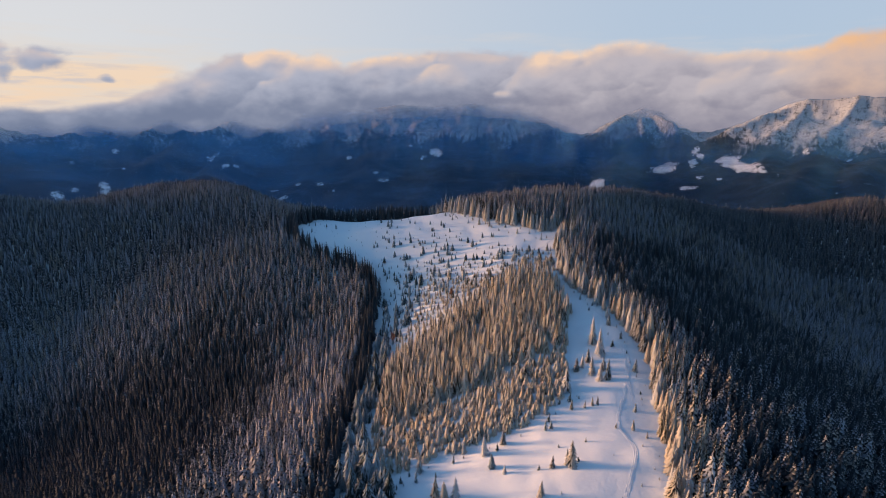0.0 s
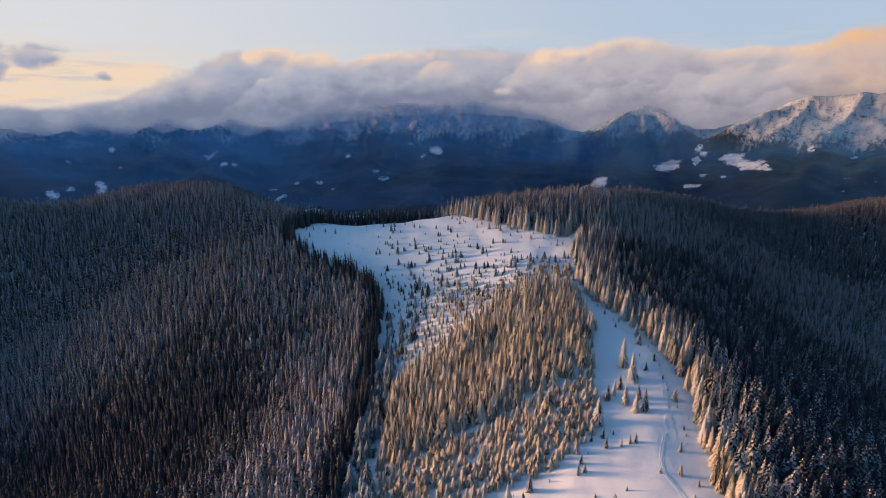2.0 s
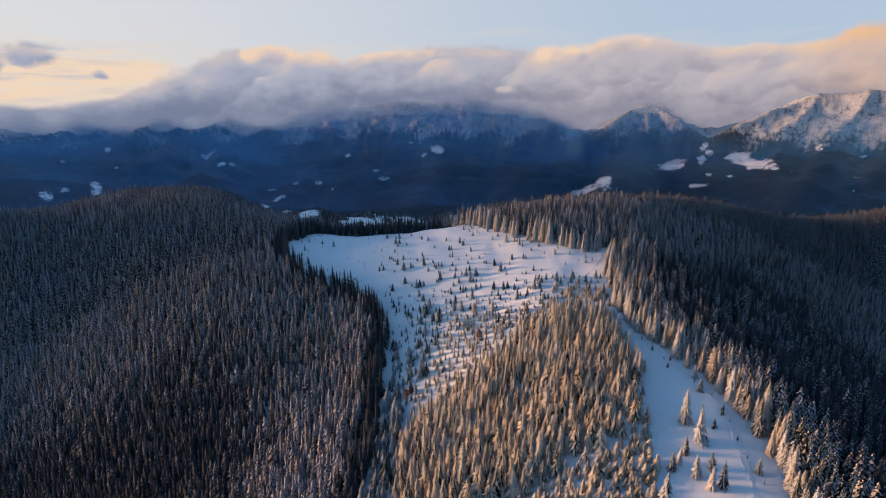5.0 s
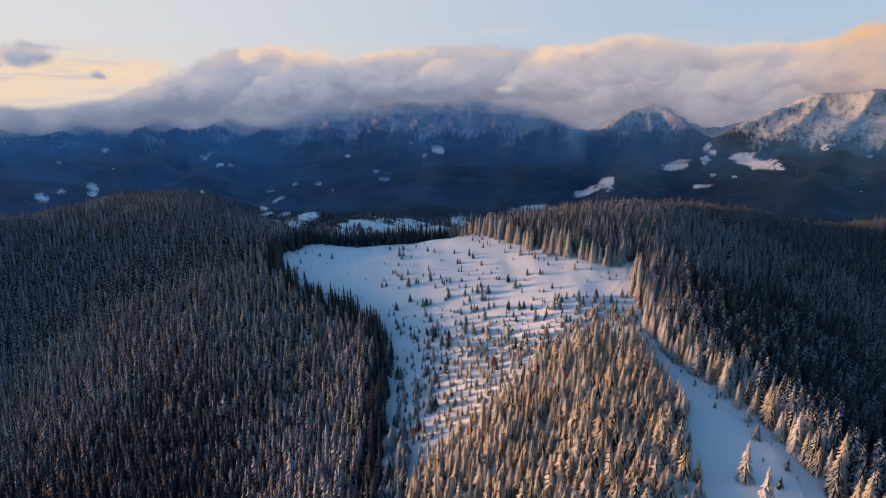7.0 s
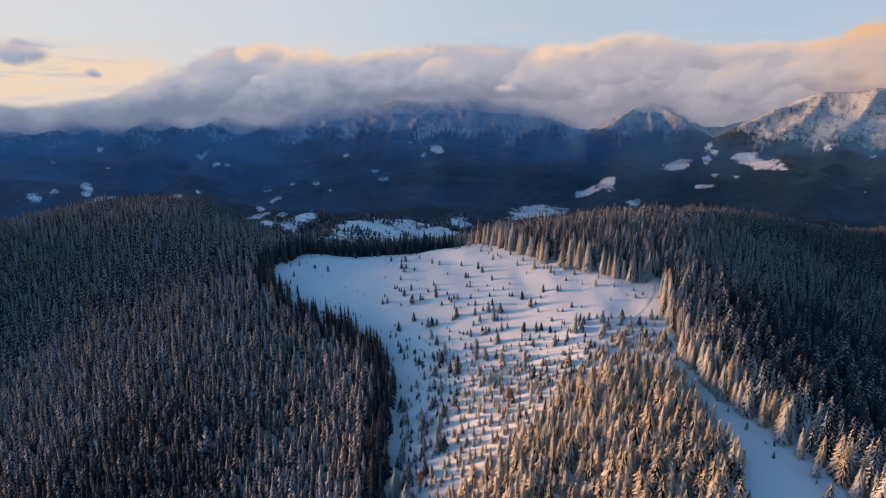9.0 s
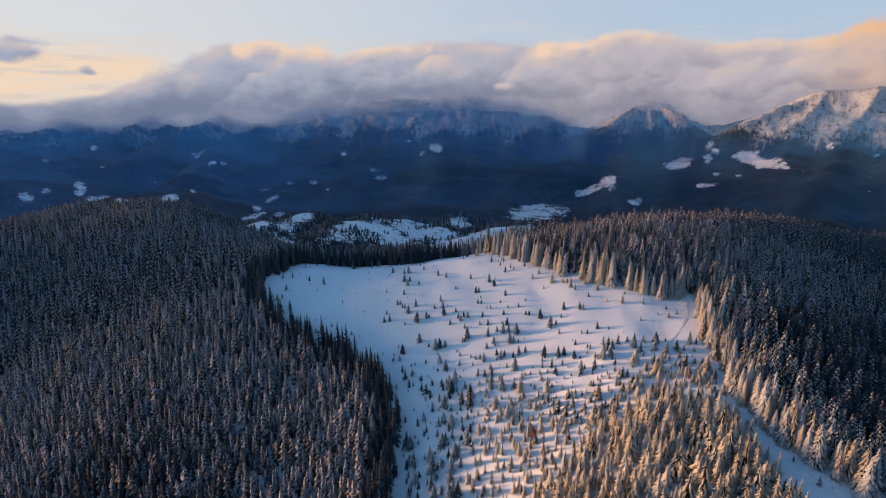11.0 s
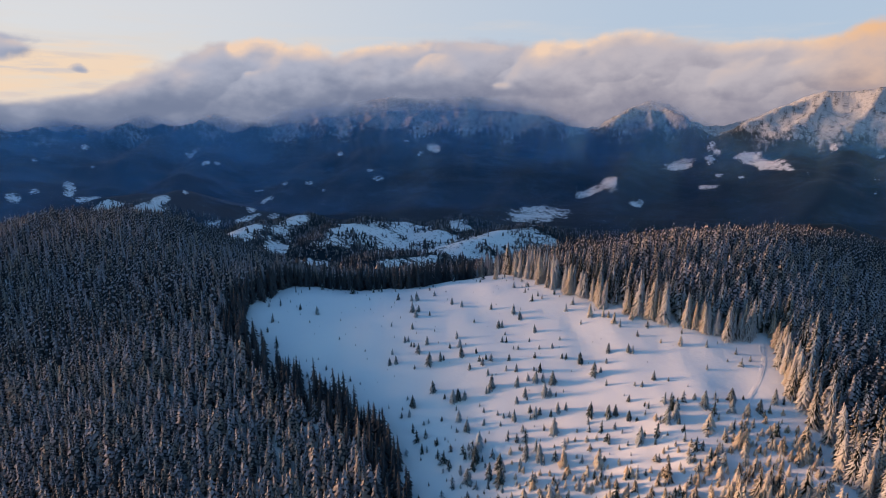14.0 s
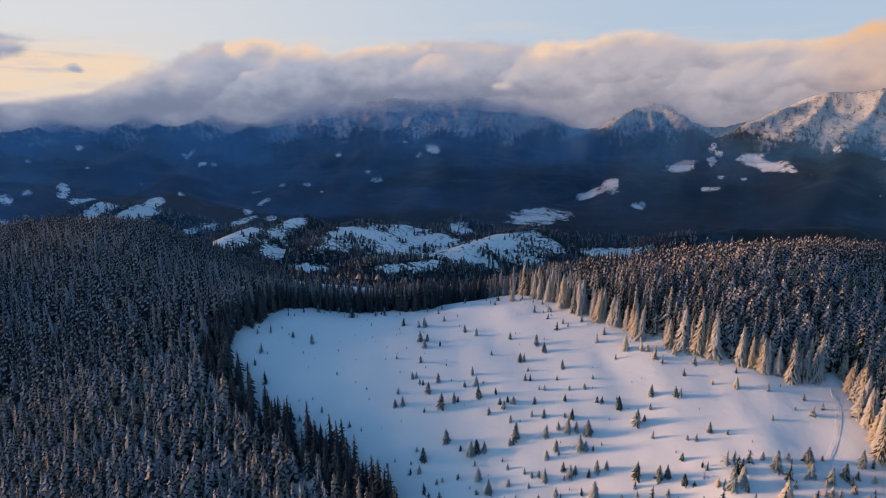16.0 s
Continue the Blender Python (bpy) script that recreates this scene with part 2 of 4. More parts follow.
def ground_material():
    m, nt, b = material("snowy_ground")
    wood, rock, side = attribute(nt, "wood"), attribute(nt, "heights"), attribute(nt, "side")
    fine, broad, wide = grain(nt, 0.9, 5), grain(nt, 0.045, 5, 0.6), grain(nt, 0.012, 6, 0.65)
    snow = mix(nt, broad, (0.80, 0.82, 0.86), (0.90, 0.90, 0.91))
    # dark blue, not needle green: puts shade and haze into the far woods
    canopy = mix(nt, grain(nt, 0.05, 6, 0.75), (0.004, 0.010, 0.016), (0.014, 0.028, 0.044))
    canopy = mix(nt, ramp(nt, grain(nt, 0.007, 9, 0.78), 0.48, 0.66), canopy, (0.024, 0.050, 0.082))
    canopy = mix(nt, ramp(nt, grain(nt, 0.018, 6, 0.7), 0.685, 0.71), canopy, (0.45, 0.48, 0.52))
    ragged = maths(nt, "ADD", maths(nt, "MULTIPLY", maths(nt, "SUBTRACT", wide, 0.5), 3.6), maths(nt, "MULTIPLY", maths(nt, "SUBTRACT", grain(nt, 0.075, 6, 0.85), 0.5), 7.5))
    fringe = maths(nt, "MULTIPLY", maths(nt, "MULTIPLY", maths(nt, "SUBTRACT", 1.0, wood), 2.4, clamp=True), maths(nt, "MULTIPLY", wood, 6.0, clamp=True))
    wooded = ramp(nt, maths(nt, "ADD", wood, maths(nt, "MULTIPLY", ragged, fringe)), 0.40, 0.62)
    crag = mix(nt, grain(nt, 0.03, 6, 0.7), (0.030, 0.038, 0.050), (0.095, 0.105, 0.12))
    # gullies that run down the slope hold the snow
    run = nt.nodes.new("ShaderNodeCombineXYZ")
    wire(nt, side, run.inputs[0])
    wire(nt, maths(nt, "MULTIPLY", maths(nt, "ABSOLUTE", attribute(nt, "range")), 0.0025), run.inputs[1])
    gully = grain(nt, 2.9, 8, 0.72, run.outputs[0])
    streak = ramp(nt, maths(nt, "ADD", maths(nt, "ADD", maths(nt, "MULTIPLY", gully, 0.60), maths(nt, "MULTIPLY", grain(nt, 0.045, 6, 0.75), 0.40)), maths(nt, "MULTIPLY", rock, 0.19)), 0.55, 0.72)
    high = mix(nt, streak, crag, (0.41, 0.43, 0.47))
    line = ramp(nt, maths(nt, "ADD", rock, maths(nt, "MULTIPLY", maths(nt, "SUBTRACT", gully, 0.5), 3.0)), 0.25, 0.80)
    line = maths(nt, "MULTIPLY", line, ramp(nt, rock, 0.01, 0.22))
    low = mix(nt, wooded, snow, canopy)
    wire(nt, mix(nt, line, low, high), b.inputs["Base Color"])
    b.inputs["Roughness"].default_value = 0.75
    b.inputs["Specular IOR Level"].default_value = 0.2
    crags = maths(nt, "MULTIPLY", maths(nt, "ADD", gully, grain(nt, 0.03, 6, 0.7)), maths(nt, "MULTIPLY", line, 22.0))
    bump(nt, b, maths(nt, "ADD", crags, maths(nt, "ADD", maths(nt, "MULTIPLY", fine, 0.10), maths(nt, "MULTIPLY", grain(nt, 0.22, 3), 0.5))), 0.8, 0.4)
    return m


def needle_material(name, dark, light, rime, brown, frost_shade, crisp):
    """Spruce boughs: dark near the stem, rime and snow along their backs, and on some a brown tinge of painted low sun.
    """
    m, nt, b = material(name)
    geo = nt.nodes.new("ShaderNodeNewGeometry")
    info = nt.nodes.new("ShaderNodeObjectInfo")
    rnd = maths(nt, "FRACT", maths(nt, "ADD", attribute(nt, "tree"), info.outputs["Random"]))
    bit = geo.outputs["Random Per Island"]
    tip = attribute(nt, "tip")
    speck = grain(nt, 3.2, 5, 0.8)
    stain = grain(nt, 0.02, 3, 0.5)
    green = mix(nt, maths(nt, "ADD", maths(nt, "MULTIPLY", speck, 0.6), maths(nt, "MULTIPLY", rnd, 0.4)), dark, light)
    clump = grain(nt, 0.95, 3, 0.6)
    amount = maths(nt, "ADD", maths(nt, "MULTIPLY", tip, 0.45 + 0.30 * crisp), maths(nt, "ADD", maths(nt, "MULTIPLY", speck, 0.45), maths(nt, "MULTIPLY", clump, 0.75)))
    amount = maths(nt, "ADD", amount, maths(nt, "ADD", maths(nt, "ADD", maths(nt, "MULTIPLY", rnd, 0.62), maths(nt, "MULTIPLY", bit, 0.28)), maths(nt, "ADD", maths(nt, "MULTIPLY", stain, 0.50), attribute(nt, "frost_shade"))))
    cover = ramp(nt, amount, 1.80 - frost_shade - 0.30 * (1 - crisp), 2.12 - frost_shade + 0.40 * (1 - crisp))
    # some trees take the brown of grazing sun into their colour
    hue = maths(nt, "FRACT", maths(nt, "MULTIPLY", rnd, 7.31))
    sun_tinge = ramp(nt, maths(nt, "ADD", hue, maths(nt, "MULTIPLY", grain(nt, 0.035, 3, 0.5), 1.2)), 0.95, 1.5)
    wire(nt, mix(nt, cover, green, mix(nt, sun_tinge, rime, brown)), b.inputs["Base Color"])
    b.inputs["Roughness"].default_value = 0.85
    b.inputs["Specular IOR Level"].default_value = 0.12
    return m


def bark_material():
    m, nt, b = material("spruce_bark")
    wire(nt, mix(nt, grain(nt, 6.0, 5), (0.045, 0.032, 0.024), (0.12, 0.09, 0.07)), b.inputs["Base Color"])
    b.inputs["Roughness"].default_value = 0.9
    bump(nt, b, grain(nt, 14.0, 3), 0.03)
    return m


GROUND = ground_material()
# shaded woods get blue-grey rime, the stand warm rime: light painted in
NEEDLES = needle_material("shade_rimed_needles", (0.026, 0.033, 0.042), (0.070, 0.078, 0.092), (0.31, 0.312, 0.355), (0.315, 0.275, 0.245), 0.72, 0.68)
RIMED_SUN = needle_material("sun_snowy_needles", (0.010, 0.014, 0.012), (0.036, 0.034, 0.024), (0.56, 0.515, 0.455), (0.51, 0.43, 0.335), 0.53, 1.0)
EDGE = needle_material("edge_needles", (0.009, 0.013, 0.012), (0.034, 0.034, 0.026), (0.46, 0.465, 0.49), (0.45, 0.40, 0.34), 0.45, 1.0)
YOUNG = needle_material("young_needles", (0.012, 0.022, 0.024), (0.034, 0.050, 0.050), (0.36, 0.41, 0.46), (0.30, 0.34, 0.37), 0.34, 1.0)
BARK = bark_material()


def snow_material():
    m, nt, b = material("trodden_snow")
    wire(nt, mix(nt, grain(nt, 1.5, 4), (0.74, 0.76, 0.80), (0.88, 0.88, 0.90)), b.inputs["Base Color"])
    b.inputs["Roughness"].default_value = 0.7
    bump(nt, b, grain(nt, 3.0, 4), 0.15)
    return m


def twig_material():
    m, nt, b = material("bare_twigs")
    wire(nt, mix(nt, grain(nt, 3.0, 3), (0.10, 0.045, 0.030), (0.24, 0.13, 0.09)), b.inputs["Base Color"])
    b.inputs["Roughness"].default_value = 0.9
    return m


SNOW, TWIG = snow_material(), twig_material()


# ---- mesh helpers ----
def mesh_from(name, verts, faces, mat):
    """A mesh from arrays: verts (n, 3), faces (m, 3) or (m, 4)."""
    me = bpy.data.meshes.new(name)
    faces = np.asarray(faces, np.int32)
    k = faces.shape[1]
    me.vertices.add(len(verts))
    me.vertices.foreach_set("co", np.asarray(verts, np.float32).ravel())
    me.loops.add(faces.size)
    me.loops.foreach_set("vertex_index", faces.ravel())
    me.polygons.add(len(faces))
    me.polygons.foreach_set("loop_start", np.arange(0, faces.size, k, dtype=np.int32))
    me.update(calc_edges=True)
    me.validate()
    me.materials.append(mat)
    return me


def spread(me, name, values):
    me.attributes.new(name, "FLOAT", "POINT").data.foreach_set("value", np.asarray(values, np.float32))


# ---- the ground: one sheet to the horizon ----
VALLEY = [  # snowy meadows in the valley: x, y, half length, half width, turn in degrees
    (-516, 1445, 148, 28, 93), (-509, 1560, 85, 17, 94), (-458, 1666, 144, 19, 92), (-451, 1748, 76, 19, 91),
    (-766, 1948, 48, 13, 88), (-796, 1837, 39, 12, 81), (-725, 2096, 114, 9, 90), (-671, 2273, 40, 10, 89),
    (-767, 2297, 47, 8, 101), (-782, 2536, 34, 19, 124), (-958, 1870, 60, 20, 58), (-950, 1950, 91, 13, 105),
    (-1044, 1858, 48, 16, 66), (-293, 1617, 108, 14, 73), (-226, 1742, 114, 39, 64)]
MEADOWS = [  # more of them, nearer
    (-137, 1883, 125, 33, 62), (-56, 1747, 119, 36, 145), (18, 1879, 107, 26, 70), (96, 1623, 97, 35, 44),
    (173, 1683, 105, 33, 42), (250, 1710, 53, 33, 25), (-110, 1330, 69, 10, 42), (-163, 1648, 105, 39, 66),
    (-416, 1475, 65, 25, 103), (392, 2422, 126, 61, 52), (262, 1837, 14, 8, 174), (468, 1754, 82, 33, 20),
    (-317, 1362, 40, 8, 163), (3, 1541, 91, 22, 157), (-155, 1763, 260, 55, 59), (114, 1646, 178, 57, 15),
    (-57, 1909, 79, 8, 0)]
GLADES = [  # snow-filled glades on the mountain side, alike
    (-1659, 2255, 55, 21, 124), (-1659, 2375, 42, 14, 111), (-1606, 2502, 106, 21, 122), (-1469, 2419, 55, 41, 74),
    (-1540, 2078, 23, 19, 131), (-1518, 2163, 28, 11, 136), (-1403, 3253, 49, 26, 43), (-1222, 2980, 43, 11, 88),
    (-1183, 3043, 37, 8, 87), (-1884, 3089, 52, 17, 111), (-1673, 2788, 20, 10, 165), (-1893, 2718, 24, 9, 128),
    (-1407, 2747, 9, 8, 80), (-975, 2204, 29, 8, 108), (-906, 2840, 24, 14, 59), (-778, 2834, 37, 10, 111),
    (727, 2771, 85, 47, 24), (821, 2803, 116, 33, 76), (1269, 3062, 100, 63, 41), (1592, 2966, 74, 62, 93)]
CHUTES = [  # more of them, and the snow at the foot of gullies
    (1595, 2817, 157, 44, 84), (1580, 2654, 75, 16, 94), (1544, 3268, 84, 16, 58), (1513, 3142, 58, 18, 68),
    (1438, 3057, 63, 21, 62), (1367, 2820, 21, 17, 15), (1427, 2730, 32, 14, 58), (1266, 2700, 42, 26, 159),
    (1894, 2797, 104, 8, 57), (2020, 2660, 16, 14, 12), (-49, 3391, 82, 42, 105), (-120, 3300, 42, 13, 55),
    (-671, 2878, 35, 14, 81), (-384, 3022, 20, 15, 54), (-331, 2951, 37, 20, 56), (-217, 3505, 18, 8, 24),
    (-587, 3329, 41, 15, 93), (-576, 2776, 23, 8, 120), (874, 2574, 64, 25, 55)]


def meadow(x, y):
    """0 on the open snow of valley and glades, 1 in the woods."""
    wood = np.ones(np.shape(x))
    near = smooth(2300, 1900, np.hypot(x, y))
    ruffle = fbm(x / 46, y / 46, 83, 4) * (0.40 + 0.35 * near) + 0.3 * near * fbm(x / 150, y / 150, 89, 2)
    for n, (ax, ay, la, lb, turn) in enumerate(VALLEY + MEADOWS + GLADES + CHUTES):
        c, s = math.cos(radians(turn)), math.sin(radians(turn))
        u, v = ((x - ax) * c + (y - ay) * s) / la, ((y - ay) * c - (x - ax) * s) / lb
        if n < len(VALLEY + MEADOWS):
            u, v = u / 1.25, v / 1.7
        faint = 0.40 if la * lb < 1100 and ay > 2300 else 0.12
        wood = np.minimum(wood, faint + (1 - faint) * smooth(0.55, 1.40, np.hypot(u, v) + ruffle))
    return wood


def ground():
    inner = np.radians(np.linspace(-50, 50, 450))
    outer = np.radians(np.linspace(50, 310, 72)[1:-1])
    th = np.r_[inner, outer]
    r = np.r_[0.5, np.geomspace(25, 150, 26), np.arange(152, 700, 4.2), np.geomspace(703, 4720, 290)]
    cx, cy = -10.0, -20.0
    rr, tt = np.meshgrid(r, th, indexing="ij")
    x, y = cx + rr * np.sin(tt), cy + rr * np.cos(tt)
    z = height(x, y)
    n, m = x.shape
    i, j = np.meshgrid(np.arange(n - 1), np.arange(m), indexing="ij")
    k = (j + 1) % m
    quads = np.stack([i * m + j, i * m + k, (i + 1) * m + k, (i + 1) * m + j], -1).reshape(-1, 4)
    me = mesh_from("ground", np.stack([x, y, z], -1).reshape(-1, 3), quads[:, ::-1], GROUND)
    fx, fy = x.ravel(), y.ravel()
    dist = np.hypot(fx, fy)
    wood = np.where((dist < 860) & (np.abs(fx) < 620) & (fy > -150), 0.0, 1.0)
    wood = np.minimum(wood, meadow(fx, fy))
    spread(me, "wood", wood)
    az = np.degrees(np.arctan2(fx, fy))
    hollow = smooth(40, 190, ridged(fx, fy, CREST + FEET, 0.26, 95.0, 9.0)[1])
    line = 66 - 80 * hollow + 30 * fbm(fx / 170, fy / 170, 61, 4) - 25 * smooth(27, 31, az)
    spread(me, "side", az)
    spread(me, "range", dist)
    spread(me, "heights", smooth(-70, 80, z.ravel() - line) * smooth(3000, 3400, dist))
    me.polygons.foreach_set("use_smooth", np.ones(len(me.polygons), bool))
    ob = new("ground", me)
    return tagged(ob, "snow-covered hills, valley and mountains with dark forest floor", "ground", kind="structure")


ground()


# ---- spruces ----
def crown_arrays(seed, tall, wide, tiers, arms, bare=0.06, droop=0.36):
    """Whorls of drooping boughs round a stem: verts, triangles and how near each vert is to a bough's tip."""
    g = np.random.RandomState(seed)
    verts, tris, tips = [], [], []
    for i in range(tiers):
        f = i / tiers
        z0 = tall * (bare + (1 - bare) * f)
        step = tall * (1 - bare) / tiers
        reach = wide * (1 - f) ** 0.8 * g.uniform(0.86, 1.14) + 0.05 * wide
        top = z0 + step * g.uniform(1.3, 1.7)
        start = len(verts)
        verts.append((g.uniform(-0.03, 0.03) * wide, g.uniform(-0.03, 0.03) * wide, min(top, tall * 1.01)))
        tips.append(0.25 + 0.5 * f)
        spin = g.uniform(0, 6.28)
        for a in range(arms):
            t = spin + 6.2832 * (a + g.uniform(-0.25, 0.25)) / arms
            q = reach * g.uniform(0.72, 1.22)
            verts.append((q * math.cos(t), q * math.sin(t), z0 - droop * q * g.uniform(0.5, 1.1) + 0.25 * step))
            t2 = t + 3.1416 / arms
            q2 = reach * g.uniform(0.34, 0.56)
            verts.append((q2 * math.cos(t2), q2 * math.sin(t2), z0 + step * g.uniform(0.15, 0.4)))
            tips += [1.0, 0.1]
        ring = 2 * arms
        for a in range(ring):
            tris.append((start, start + 1 + a, start + 1 + (a + 1) % ring))
    return np.array(verts), np.array(tris), np.array(tips)


def blade_arrays(seed, wide, boughs):
    """A slender spruce one metre tall for the masses: single drooping boughs, wound round a dark core."""
    g = np.random.RandomState(seed)
    verts, tris, tips = [], [], []
    for i in range(boughs):
        f = 0.15 + 0.85 * (i / boughs) ** 0.85
        z0 = 0.04 + 0.90 * f
        reach = wide * (1 - f) ** 0.68 + 0.012
        t = i * 2.4 + g.uniform(-0.5, 0.5)
        q, w = reach * g.uniform(0.65, 1.25), (0.35 * reach + 0.014) * g.uniform(0.7, 1.15)
        c, s = math.cos(t), math.sin(t)
        k = len(verts)
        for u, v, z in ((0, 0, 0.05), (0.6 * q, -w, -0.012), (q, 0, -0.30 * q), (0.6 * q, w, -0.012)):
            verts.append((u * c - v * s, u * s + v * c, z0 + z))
        # tops pale, lower boughs dark: lit tips and shaded feet painted as rime
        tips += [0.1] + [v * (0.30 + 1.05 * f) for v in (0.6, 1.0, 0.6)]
        tris += [(k, k + 1, k + 2), (k, k + 2, k + 3)]
    # the core takes no rime, which paints the shade inside the crown
    k = len(verts)
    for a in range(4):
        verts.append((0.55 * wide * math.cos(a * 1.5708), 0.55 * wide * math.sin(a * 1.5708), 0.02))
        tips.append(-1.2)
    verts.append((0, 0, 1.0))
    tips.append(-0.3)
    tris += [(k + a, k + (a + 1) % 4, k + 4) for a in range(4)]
    return np.array(verts), np.array(tris), np.array(tips)


def bough_arrays(seed, tall, wide, tiers, arms, bare=0.03, slim=1.0):
    """A fuller crown: every bough a folded, drooping blade of its own, wound round a dark core."""
    g = np.random.RandomState(seed)
    verts, tris, tips = [], [], []
    count = int(tiers * arms * 0.78)
    hole = g.uniform(0, 6.28)
    for i in range(count):
        f = (i / count) ** 1.02
        z0 = tall * (bare + (1 - bare) * min(f + g.uniform(-0.02, 0.02), 0.985))
        t = i * 2.39996 + g.uniform(-0.45, 0.45)
        reach = wide * (1 - f) ** 0.76 * (1 + 0.16 * math.cos(t - hole)) + 0.05 * wide
        q = reach * g.uniform(0.55, 1.28)
        w = (q * g.uniform(0.24, 0.42) + 0.03 * wide) * slim
        c, s = math.cos(t), math.sin(t)
        sag = g.uniform(0.75, 1.5)
        k = len(verts)
        for u, v, z in ((0, 0, 0.34), (0.55, -w / q, -0.15 * sag), (0.55, 0, 0.10), (0.60, w / q, -0.15 * sag), (1.0, 0, -0.36 * sag)):
            verts.append((u * q * c - v * q * s, u * q * s + v * q * c, z0 + z * q))
        tips += [0.0, 0.12, 0.95, 0.12, 0.9]
        tris += [(k, k + 1, k + 2), (k, k + 2, k + 3), (k + 1, k + 4, k + 2), (k + 2, k + 4, k + 3)]
    k = len(verts)
    for z, q in ((0.02, 0.36), (0.9, 0.04)):
        for a in range(5):
            verts.append((q * wide * math.cos(a * 1.2566), q * wide * math.sin(a * 1.2566), tall * z))
            tips.append(0.0)
    verts.append((0, 0, tall * 1.0))
    tips.append(0.2)
    for a in range(5):
        d = (a + 1) % 5
        tris += [(k + a, k + d, k + 5 + d), (k + a, k + 5 + d, k + 5 + a), (k + 5 + a, k + 5 + d, k + 10)]
    return np.array(verts), np.array(tris), np.array(tips)


def scatter(xlo, xhi, ylo, yhi, gap, seed):
    """Jittered places."""
    g = np.random.RandomState(seed)
    gx, gy = np.meshgrid(np.arange(xlo, xhi, gap), np.arange(ylo, yhi, gap))
    gx = gx + (np.arange(gx.shape[0])[:, None] % 2) * gap * 0.5
    x = gx + g.uniform(-0.48, 0.48, gx.shape) * gap
    y = gy + g.uniform(-0.48, 0.48, gy.shape) * gap
    return x.ravel(), y.ravel()


def joined(name, kinds, x, y, tall, seed, mat, label, category="forest", frost_shade=None):
    """Many trees as one mesh; kinds are unit trees, one metre tall."""
    g = np.random.RandomState(seed)
    z = height(x, y)
    pick = g.randint(0, len(kinds), len(x))
    spin = g.uniform(0, 6.28, len(x))
    girth = g.uniform(0.82, 1.25, len(x))
    lean = g.normal(0, 0.020, (len(x), 2))
    frost_shade = np.zeros(len(x)) if frost_shade is None else frost_shade
    vs, fs, ts, rs, ws, base = [], [], [], [], [], 0
    for k, (kv, kf, kt) in enumerate(kinds):
        s = np.where(pick == k)[0]
        c, d = np.cos(spin[s])[:, None], np.sin(spin[s])[:, None]
        h, w = tall[s][:, None], (tall[s] * girth[s])[:, None]
        px = (kv[:, 0] * c - kv[:, 1] * d) * w + lean[s, :1] * kv[:, 2] * h + x[s][:, None]
        py = (kv[:, 0] * d + kv[:, 1] * c) * w + lean[s, 1:] * kv[:, 2] * h + y[s][:, None]
        pz = kv[:, 2] * h + z[s][:, None] - 0.15
        vs.append(np.stack([px, py, pz], -1).reshape(-1, 3))
        fs.append((kf[None] + (np.arange(len(s)) * len(kv))[:, None, None]).reshape(-1, 3) + base)
        ts.append(np.tile(kt, len(s)))
        rs.append(np.repeat(g.uniform(size=len(s)), len(kv)))
        ws.append(np.repeat(frost_shade[s], len(kv)))
        base += len(s) * len(kv)
    me = mesh_from(name, np.concatenate(vs), np.concatenate(fs), mat)
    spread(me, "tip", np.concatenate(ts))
    spread(me, "tree", np.concatenate(rs))
    spread(me, "frost_shade", np.concatenate(ws))
    return tagged(new(name, me), label, category, kind="stuff")


SEEDLING_KINDS = [bough_arrays(150 + s, 1.0, 0.30, 5, 6) for s in range(6)]
BUSHY_KINDS = [bough_arrays(130 + s, 1.0, 0.34, 10, 9, slim=0.62) for s in range(8)]
EDGE_KINDS = [bough_arrays(60 + s, 1.0, 0.175, 9, 7, slim=0.78) for s in range(8)]
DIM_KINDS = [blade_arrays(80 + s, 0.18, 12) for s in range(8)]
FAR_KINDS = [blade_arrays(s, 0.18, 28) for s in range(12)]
STAND_KINDS = [bough_arrays(20 + s, 1.0, 0.225, 11, 9, slim=0.58) for s in range(10)]
TINY_KINDS = [crown_arrays(40 + s, 1.0, 0.30, 2, 3) for s in range(5)]


def part(name, me, parent, label=""):
    ob = new(name, me)
    ob.parent = parent
    return tagged(ob, label)


def trunk_mesh(tall, girth):
    """A tapered stem with a slight sweep."""
    rings = 5
    v, f = [], []
    for i in range(rings):
        t = i / (rings - 1)
        q = girth * (1 - 0.9 * t) * (1.25 if i == 0 else 1)
        for a in range(7):
            v.append((q * math.cos(a * 0.8976) + 0.02 * tall * t * t, q * math.sin(a * 0.8976), tall * t - 0.02 * tall))
    for i in range(rings - 1):
        for a in range(7):
            b = (a + 1) % 7
            f.append((i * 7 + a, i * 7 + b, (i + 1) * 7 + b, (i + 1) * 7 + a))
    return mesh_from("trunk", v, f, BARK)


def spruce(kind, tall, wide, tiers, arms, mat, seed, label, group):
    """One spruce, unit sized by its height: an Empty at its foot with trunk and crown."""
    root = tagged(new(kind), label, "tree", group)
    part("trunk", trunk_mesh(tall * 0.93, 0.014 * tall), root)
    v, f, t = bough_arrays(seed, tall, wide, tiers, arms, slim=0.5)
    me = mesh_from("crown", v, f, mat)
    spread(me, "tip", t)
    part("crown", me, root)
    return root


